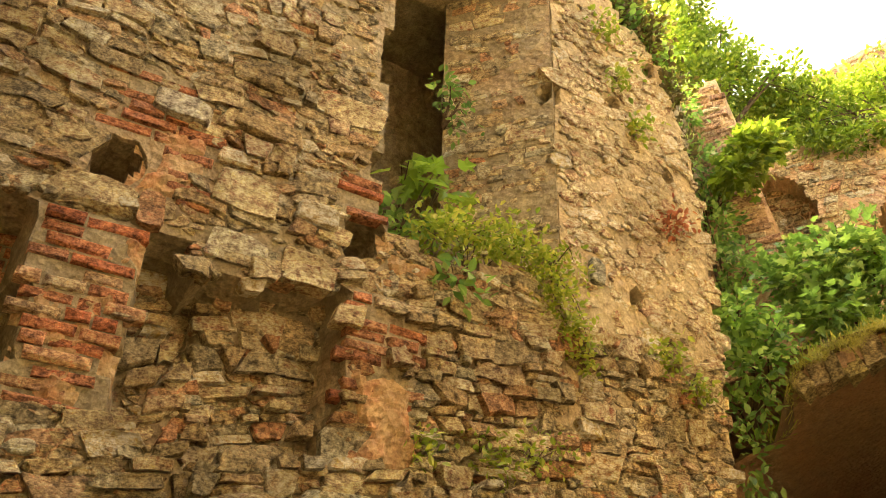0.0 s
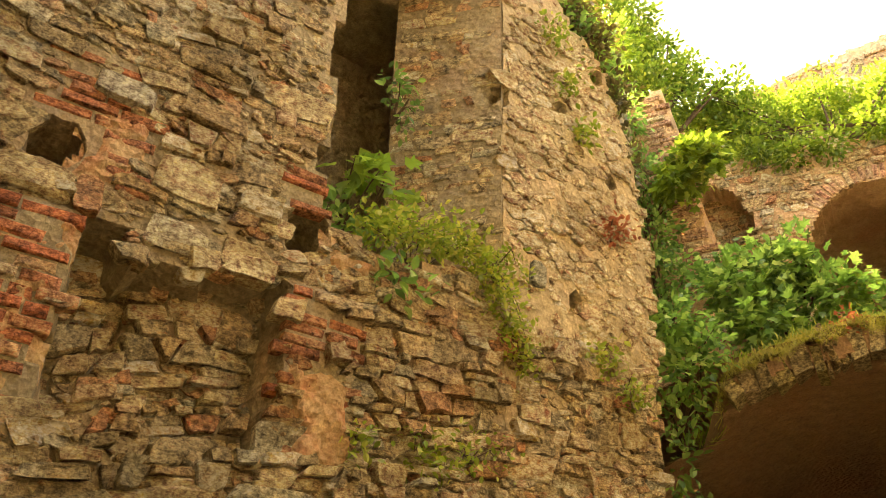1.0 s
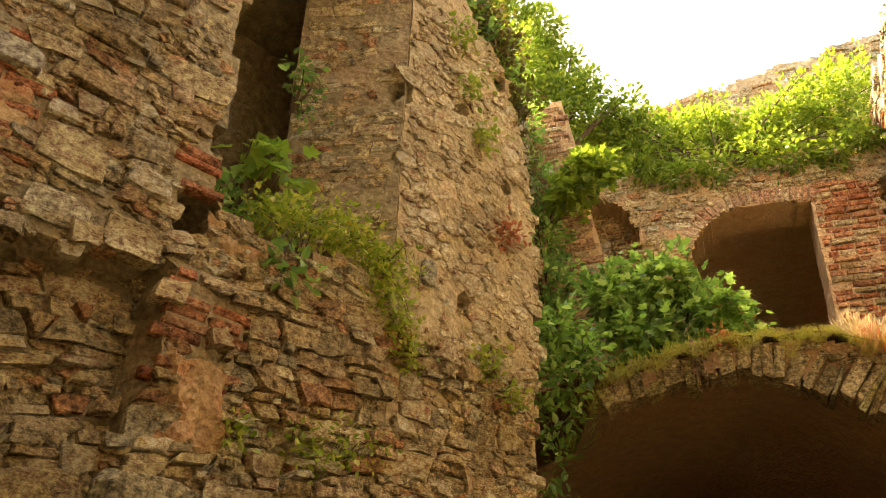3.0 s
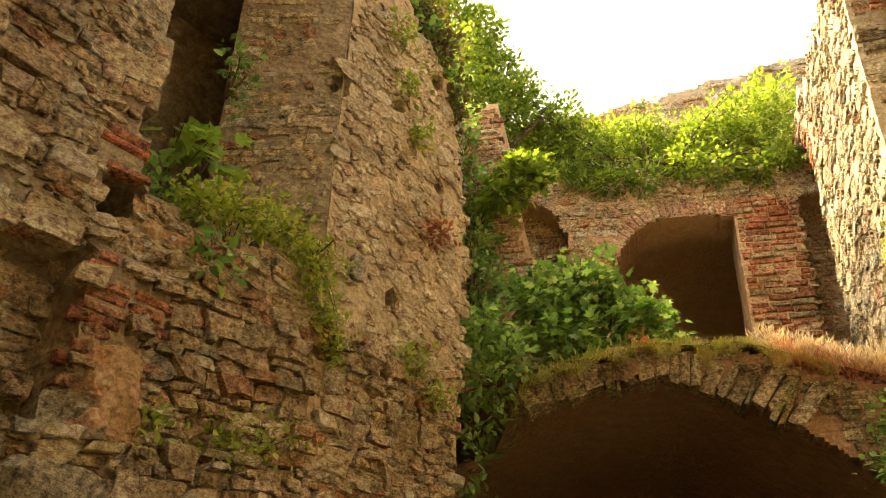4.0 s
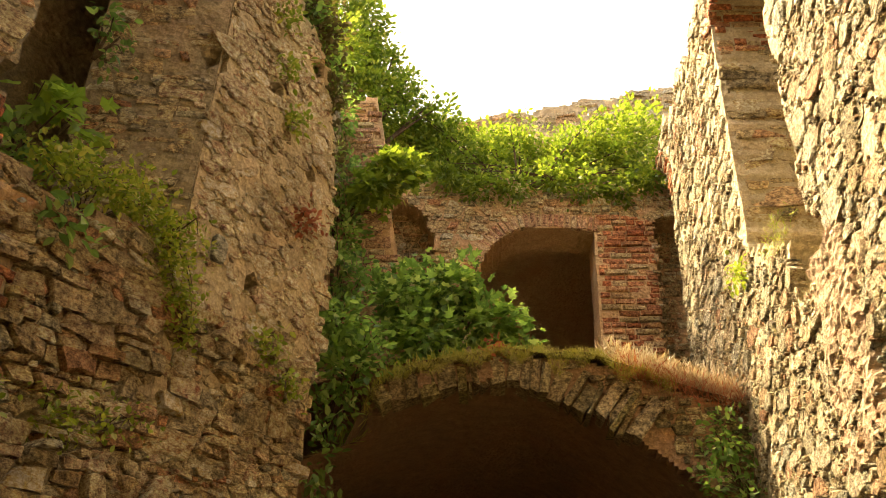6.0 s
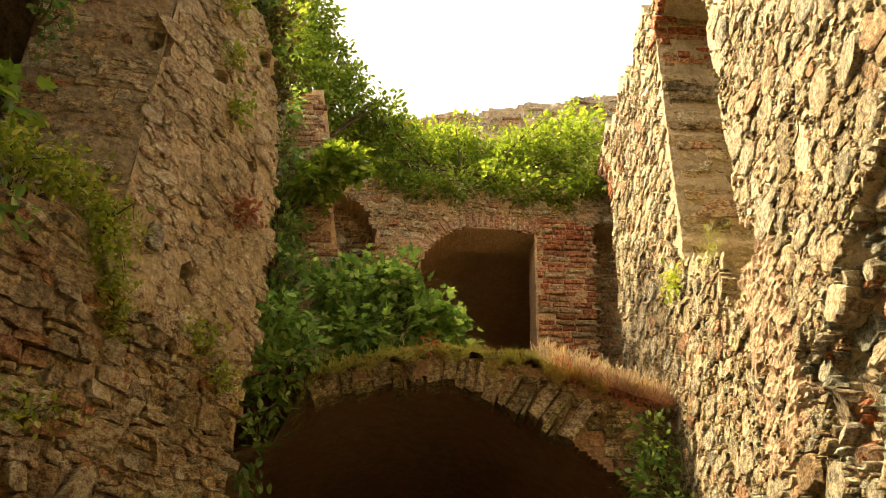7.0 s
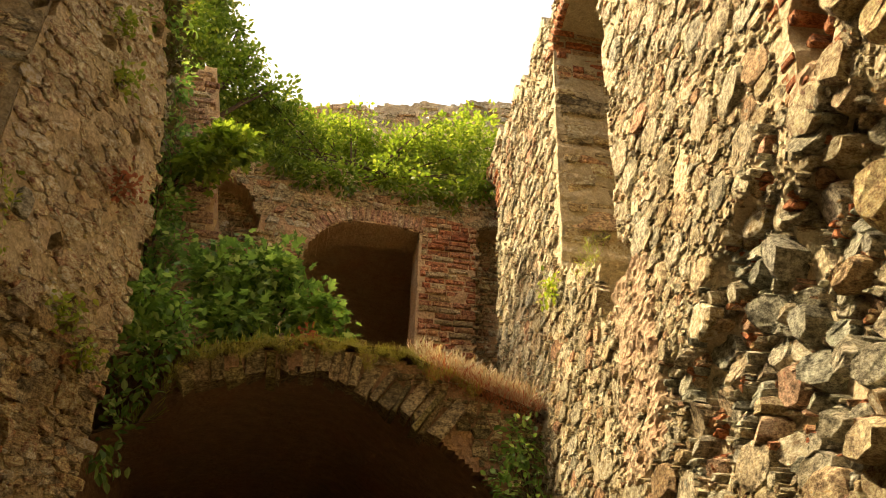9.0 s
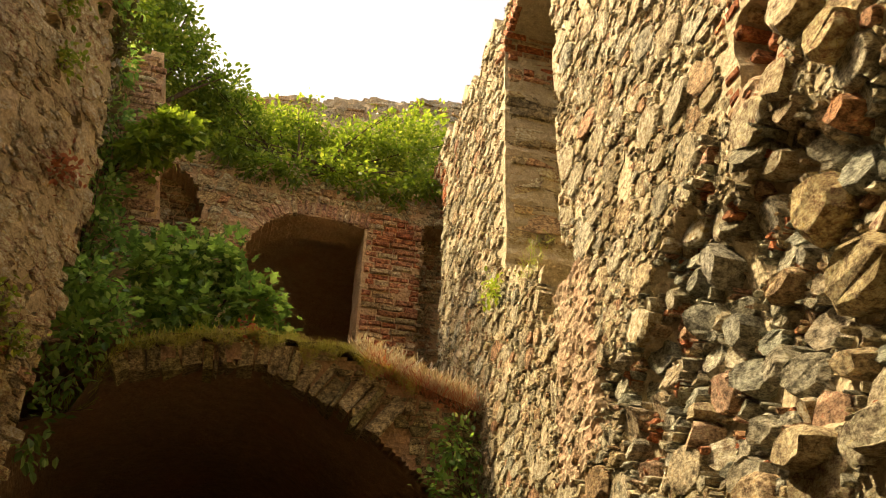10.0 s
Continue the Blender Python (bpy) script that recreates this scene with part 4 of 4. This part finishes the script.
rubble(141, WEST, wall_west, (-1.6, 2.6, 3.5, 8.3), 0.02, 0.085, 2.1, west_depth, "tan", (0.8, 4.3), 200, (0.006, 0.05), 0.005,
       west_keep("upper"), west_size, 0.18, 0.10, 12.0, -0.04, 0.112, 0.05)
rubble(146, WEST, wall_tower, (2.64, 3.66, 1.6, 4.3), 0.02, 0.085, 1.6, west_depth, "tan", (3.0, 3.3), 200, (0.01, 0.06), 0.006,
       lambda u, z: 2.62 < u < 3.66 and lower_keep(u, z - 0.05), None, 0.25, 0.13, 10.0, 0.0, 0.085, 0.05, lambda u, z: 0.5 if u > 3.2 else 1.0, 0.13)
rubble(142, WEST, wall_tower, (2.56, 3.76, 3.5, 7.5), 0.014, 0.062, 1.5, lambda u, z: west_depth(max(u, 2.64), z), "warm", (3.1, 4.8), 400, (0.002, 0.024), 0.003,
       lambda u, z: u > 2.645 and tower_keep(u, z), None, 0.17, 0.13, 10.0, -0.03, 0.0, 0.14)
# small stones and chips bedded in the mortar between the large ones
rubble(161, WEST, wall_west, (-1.4, 2.6, 3.0, 7.2), 0.014, 0.042, 2.0, west_depth, "tan", (0.8, 4.3), 0, (0.004, 0.026), 0.006,
       west_keep("upper"), None, 0.3, 0.2, 12.0, -0.04, 0.0, 0.15)
rubble(162, WEST, wall_west, (-1.4, 3.7, 1.6, 4.2), 0.014, 0.038, 1.8, west_depth, "tan", (0.8, 3.3), 0, (0.004, 0.03), 0.006,
       lambda u, z: lower_keep(u, z - 0.05), None, 0.3, 0.2, 12.0, 0.0, 0.0, 0.15)
brickwork(102, WEST, wall_west, (-0.4, 1.78, 2.74, 4.5), west_depth, (0.2, 3.3), 300, 0.24, 0.062, 0.014, west_brick, 0.06)
plaster(3, WEST, wall_west, (1.38, 1.78, 2.70, 3.26), lambda u, z: 0.055, M_RENDER, "crumbling reddish plaster on a pilaster", 0.03)
plaster(8, WEST, wall_west, (0.0, 0.42, 2.66, 3.58), lambda u, z: 0.035, M_RENDER, "red mortar between the bricks of the pier", 0.012)
plaster(11, WEST, wall_west, (0.28, 0.66, 3.72, 4.28), lambda u, z: 0.0, M_RENDER, "red plaster beside the square hole", 0.012)
plaster(14, WEST, wall_west, (1.50, 1.86, 3.70, 4.02), lambda u, z: 0.0, M_RENDER, "red mortar on the breach sill", 0.02)


rubble(103, JAMB, wall_jamb, (0.18, 0.88, 3.9, 7.1), 0.03, 0.085, 1.9, jamb_depth, "tan", (0.6, 4.8), 300, (0.001, 0.016), 0.004, None, None, 0.10, 0.16, 6.0, 0.0, 0.075, 0.35)


def hole_brick(u, z):
    y = 9.2 - u
    return 2.34 < y < 2.80 and 4.24 < z < 4.92 and not (2.40 < y < 2.66 and 4.38 < z < 4.80)


def east_size(u, z):
    y = 9.2 - u
    if y < 2.6:
        return 1.35
    if y > 5.0:
        return 0.75
    return 1.0


def east_in(loose):
    def keep(u, z):
        y = 9.2 - u
        if hole_brick(u, z) or (east_loose(y, z) > 0.05) != loose:
            return False
        return loose or (noise.noise(Vector((y * 2.2, z * 1.6, 7))) < 0.62 and not (4.45 < y < 4.95 and 3.2 < z < 4.4))
    return keep


def east_bold(u, z):
    return 2.4 if z < 3.2 else 1.6 if 9.2 - u < 2.6 else 1.0


rubble(104, EAST, wall_east, (0.35, 8.2, 1.6, 8.3), 0.015, 0.115, 1.3, east_depth, "pale", (6.2, 4.3), 230, (0.003, 0.032), 0.008, east_in(False),
       east_size, 0.12, 0.16, 9.0, 0.04, 0.0, 0.12, east_bold)
# small stones and chips in the mortar of the facing
rubble(147, EAST, wall_east, (4.0, 7.3, 2.6, 6.2), 0.012, 0.032, 1.3, east_depth, "pale", (6.2, 4.3), 0, (0.004, 0.018), 0.004, east_in(False),
       None, 0.3, 0.2, 7.0, 0.0, 0.0, 0.25)
BOULDERS = ((2.30, 3.24, 0.50, 0.33, "tan"), (2.44, 3.62, 0.34, 0.30, "tan"), (2.12, 3.83, 0.18, 0.14, "tan"), (3.16, 3.74, 0.20, 0.24, "grey"), (3.12, 3.38, 0.24, 0.20, "grey"),
            (2.62, 2.68, 0.30, 0.16, "pale"), (2.24, 2.62, 0.28, 0.20, "pale"), (2.05, 3.05, 0.26, 0.16, "pale"), (2.84, 3.10, 0.16, 0.22, "grey"), (2.75, 3.42, 0.24, 0.15, "pale"),
            (2.15, 4.40, 0.34, 0.26, "pale"), (2.02, 4.10, 0.26, 0.20, "tan"), (2.62, 3.95, 0.24, 0.12, "pale"), (3.45, 3.12, 0.16, 0.12, "pale"), (1.85, 3.45, 0.30, 0.26, "pale"),
            (2.95, 2.86, 0.20, 0.14, "grey"), (2.45, 2.95, 0.22, 0.16, "pale"))


def boulders():
    """Large stones left standing out where the facing has fallen."""
    rng = random.Random(151)
    for kind in ("tan", "grey", "pale"):
        made = []
        for y, z, w, h, k in BOULDERS:
            if k == kind:
                a, b, u = w / 2, h / 2, 9.2 - y
                n = rng.randint(6, 8)
                poly = [(u + a * rng.uniform(0.8, 1.12) * math.cos(q), z + b * rng.uniform(0.8, 1.12) * math.sin(q))
                        for q in sorted(2 * math.pi * (i + rng.uniform(-0.25, 0.25)) / n for i in range(n))]
                (cu, cz), verts, faces = stone_mesh(rng, poly, 0.004, rng.uniform(0.10, 0.17), 0.1, 0.16, 0.22)
                made.append((cu, cz, east_depth(u, z), 0.0, verts, faces))
        lay(EAST, wall_east, made, kind, (6.5, 3.4), 40, "stone", "")


def beside_boulders(u, z):
    return not any(math.hypot((u - 9.2 + b[0]) / (0.46 * b[2]), (z - b[1]) / (0.46 * b[3])) < 1 for b in BOULDERS)


boulders()
loose_in = east_in(True)
rubble(144, EAST, wall_east, (4.7, 7.9, 2.4, 4.5), 0.016, 0.095, 1.2, east_depth, "grey", (6.4, 3.5), 200, (0.02, 0.105), 0.005,
       lambda u, z: loose_in(u, z) and beside_boulders(u, z), None, 0.45, 0.20, 9.0, 0.0, 0.0, 0.12)
rubble(145, EAST, wall_east, (4.7, 7.9, 2.4, 4.5), 0.014, 0.026, 1.2, east_depth, "red", (6.0, 3.6), 60, (0.03, 0.085), 0.004,
       lambda u, z: east_loose(9.2 - u, z) > 0.1 and noise.noise(Vector((u * 6, z * 6, 2))) > 0.36, None, 0.5, 0.2, 5.0)
brickwork(143, EAST, wall_east, (6.4, 6.9, 4.24, 4.92), east_depth, (6.6, 4.5), 60, 0.11, 0.06, 0.01, hole_brick, 0.35)


def north_brick(u, z):
    x = u - 4.5
    return 1.28 < x < 1.93 + 0.02 * math.sin(z * 38) and 4.6 < z < 7.5


def ring_zone(x, z):
    return -0.30 < x < 1.42 and door_top(min(max(x, -0.10), 1.3)) - 0.02 < z < door_top(min(max(x, -0.02), 1.3)) + 0.2


def ellipse(cx, hw, spring, rise):
    return [(cx - hw * math.cos(math.pi * k / 399), spring + rise * math.sin(math.pi * k / 399)) for k in range(400)]


def arch_bricks(seed, plane, parent, pts, off, mat, thick=0.066, length=0.19):
    """A ring of bricks on edge along the line pts; off is added for the plane's u."""
    rng = random.Random(seed)
    made = []
    walked, nxt = 0.0, 0.03
    for p, q in zip(pts, pts[1:]):
        walked += math.hypot(q[0] - p[0], q[1] - p[1])
        if walked >= nxt:
            nxt += thick
            dx, dz = q[0] - p[0], q[1] - p[1]
            n = math.hypot(dx, dz)
            nx, nz = -dz / n, dx / n
            verts, faces = brick_mesh(rng, length * rng.uniform(0.85, 1.05), thick - 0.014, 0.02 * rng.uniform(0.4, 1.6))
            made.append((q[0] + nx * length / 2 + off, q[1] + nz * length / 2, 0.0, math.atan2(nz, nx), verts, faces))
    lay(plane, parent, made, mat, (pts[200][0] + off, pts[200][1]), 300, "brick", "")


arch_bricks(107, NORTH, wall_north, [(x, door_top(x)) for x in np.linspace(-0.105, 1.30, 400)], 4.5, "rose")
arch_bricks(109, EAST, wall_east, ellipse(0.25, 0.70, 7.3, 0.8), 0.0, "red")
arch_bricks(110, EAST, wall_east, ellipse(3.75, 0.62, 7.6, 0.4), 0.0, "red")
brickwork(105, NORTH, wall_north, (5.78, 6.45, 4.6, 7.55), north_depth, (6.1, 6.4), 300, 0.24, 0.075, 0.02, north_brick, 0.03)
rubble(106, NORTH, wall_north, (2.9, 6.6, 4.6, 7.9), 0.025, 0.075, 1.8, north_depth, "tan", (5.0, 7.3), 200, (0.006, 0.03), 0.008,
       lambda u, z: not north_brick(u, z) and not ring_zone(u - 4.5, z), None, 0.15, 0.15, 6.0, 0.0, 0.075, 0.05)

brickwork(111, PIER, wall_pier, (0.5, 1.6, 4.6, 8.25), pier_depth, (1.2, 7.0), 300, 0.25, 0.075, 0.02, None, 0.15, "rose")
rubble(112, FRONT, wall_vault, (0.6, 4.3, 3.0, 4.6), 0.03, 0.08, 1.5, front_depth, "slate", (3.9, 3.8), 150, (0.01, 0.04), 0.008,
       lambda u, z: z > mouth(u - 2.3) + ring(u - 2.3) or u - 2.3 > 1.5, None, 0.2, 0.15, 6.0, 0.0, 0.09, 0.05)


def voussoirs():
    """Slates set on edge round the vault's mouth, worn and uneven."""
    rng = random.Random(120)
    made, x = [], -0.90
    while x < 1.18:
        th = rng.choice((0.04, 0.06, 0.08, 0.11, 0.13, 0.16))
        slope = (mouth(x + 0.01) - mouth(x - 0.01)) / 0.02
        x += 0.5 * th / math.hypot(1, slope)
        ln = (ring(x) + 0.03) * rng.uniform(0.7, 1.25)
        c = math.atan2(1, -slope) + rng.uniform(-0.2, 0.2) + (0.12 if x < AX else 0.0)
        out = ln / 2 - rng.uniform(-0.02, 0.09)
        verts, faces = brick_mesh(rng, ln, th - rng.uniform(0.001, 0.008), rng.uniform(0.0, 0.08), 0.2)
        verts = [(x + rng.uniform(-0.03, 0.03), z * rng.uniform(0.88, 1.08), d + rng.uniform(-0.02, 0.02)) for x, z, d in verts]
        made.append((x + out * math.cos(c) + 2.3, mouth(x) + out * math.sin(c), 0.0, c, verts, faces))
        x += 0.5 * th / math.hypot(1, slope)
    lay(FRONT, wall_vault, made, "slate", (2.6, 4.5), 300, "voussoir", "")


voussoirs()


REVEAL = Plane(2.05, 6.05, 90)         # far side of the slot, seen in shade
rubble(130, REVEAL, wall_east, (0.02, 1.1, 4.9, 7.4), 0.03, 0.08, 2.4, lambda u, z: 0.0, "tan", (0.4, 6.0), 100, (0.0, 0.04), 0.006, None, None, 0.12, 0.15, 6.0, 0.0, 0.15, 0.03)
brickwork(131, REVEAL, wall_east, (0.02, 1.1, 7.4, 8.0), lambda u, z: 0.0, (0.4, 7.6), 60, 0.26, 0.075, 0.02, None, 0.05)
rubble(113, FAR, wall_far, (8.5, 18.5, 10.5, 15.4), 0.07, 0.17, 2.2, far_depth, "pale", (13, 14), 150, (0.01, 0.05), 0.012, None, None, 0.2, 0.15, 6.0, 0.0, 0.2, 0.03)

# lining of the square hole in the sunlit wall
for seed, box, out in ((171, (6.52, 6.60, 4.38, 4.80), 0.17), (172, (6.74, 6.82, 4.38, 4.80), 0.17), (173, (6.56, 6.78, 4.36, 4.44), 0.17),
                       (174, (6.56, 6.78, 4.76, 4.84), 0.17), (175, (6.56, 6.78, 4.38, 4.80), 0.03)):
    brickwork(seed, EAST, wall_east, box, lambda u, z: -0.30, (6.6, 4.6), 30, 0.16, 0.062, out, None, 0.0)
# plain coarse rubble low on the walls and behind the camera
rubble(152, WEST, wall_west, (-4.9, 3.7, 0.05, 1.6), 0.05, 0.12, 2.0, west_depth, "tan", (1, 1), 0, (0.01, 0.05), 0.01, None, None, 0.15, 0.15, 6.0, 0.0, 0.17, 0.02)
rubble(153, WEST, wall_west, (-4.9, -1.5, 1.6, 8.2), 0.05, 0.12, 2.0, west_depth, "tan", (1, 1), 0, (0.01, 0.05), 0.01, None, None, 0.15, 0.15, 6.0, 0.0, 0.17, 0.02)
rubble(154, EAST, wall_east, (0.4, 13.9, 0.05, 1.6), 0.05, 0.12, 2.0, east_depth, "pale", (6, 1), 0, (0.01, 0.05), 0.01, None, None, 0.15, 0.15, 6.0, 0.0, 0.17, 0.02)
rubble(155, EAST, wall_east, (8.2, 13.9, 1.6, 8.1), 0.05, 0.12, 2.0, east_depth, "pale", (6, 1), 0, (0.01, 0.05), 0.01, None, None, 0.15, 0.15, 6.0, 0.0, 0.17, 0.02)
rubble(156, Plane(5.0, -1.5, 270), wall_south, (0.2, 13.8, 0.05, 12.3), 0.05, 0.12, 2.0, lambda u, z: 0.02, "tan", (6, 1), 0, (0.01, 0.05), 0.01, None, None, 0.15, 0.15, 6.0, 0.0, 0.2, 0.02)
# crumbled reddish patch in the sunlit wall
plaster(21, EAST, wall_east, (4.15, 4.90, 3.10, 4.58), lambda u, z: 0.0, M_PINK_PLASTER, "crumbled reddish plaster on the sunlit wall", 0.035)
plaster(24, EAST, wall_east, (6.30, 6.95, 4.12, 4.40), lambda u, z: -0.02, M_PINK_PLASTER, "red plaster below the square hole", 0.03)
rubble(158, EAST, wall_east, (4.2, 4.9, 3.15, 4.5), 0.012, 0.045, 1.4, east_depth, "pale", (4.5, 3.8), 40, (0.025, 0.05), 0.004,
       lambda u, z: noise.noise(Vector((u * 4, z * 4, 6))) < 0.0, None, 0.25, 0.25, 7.0, 0.0, 0.0, 0.3)
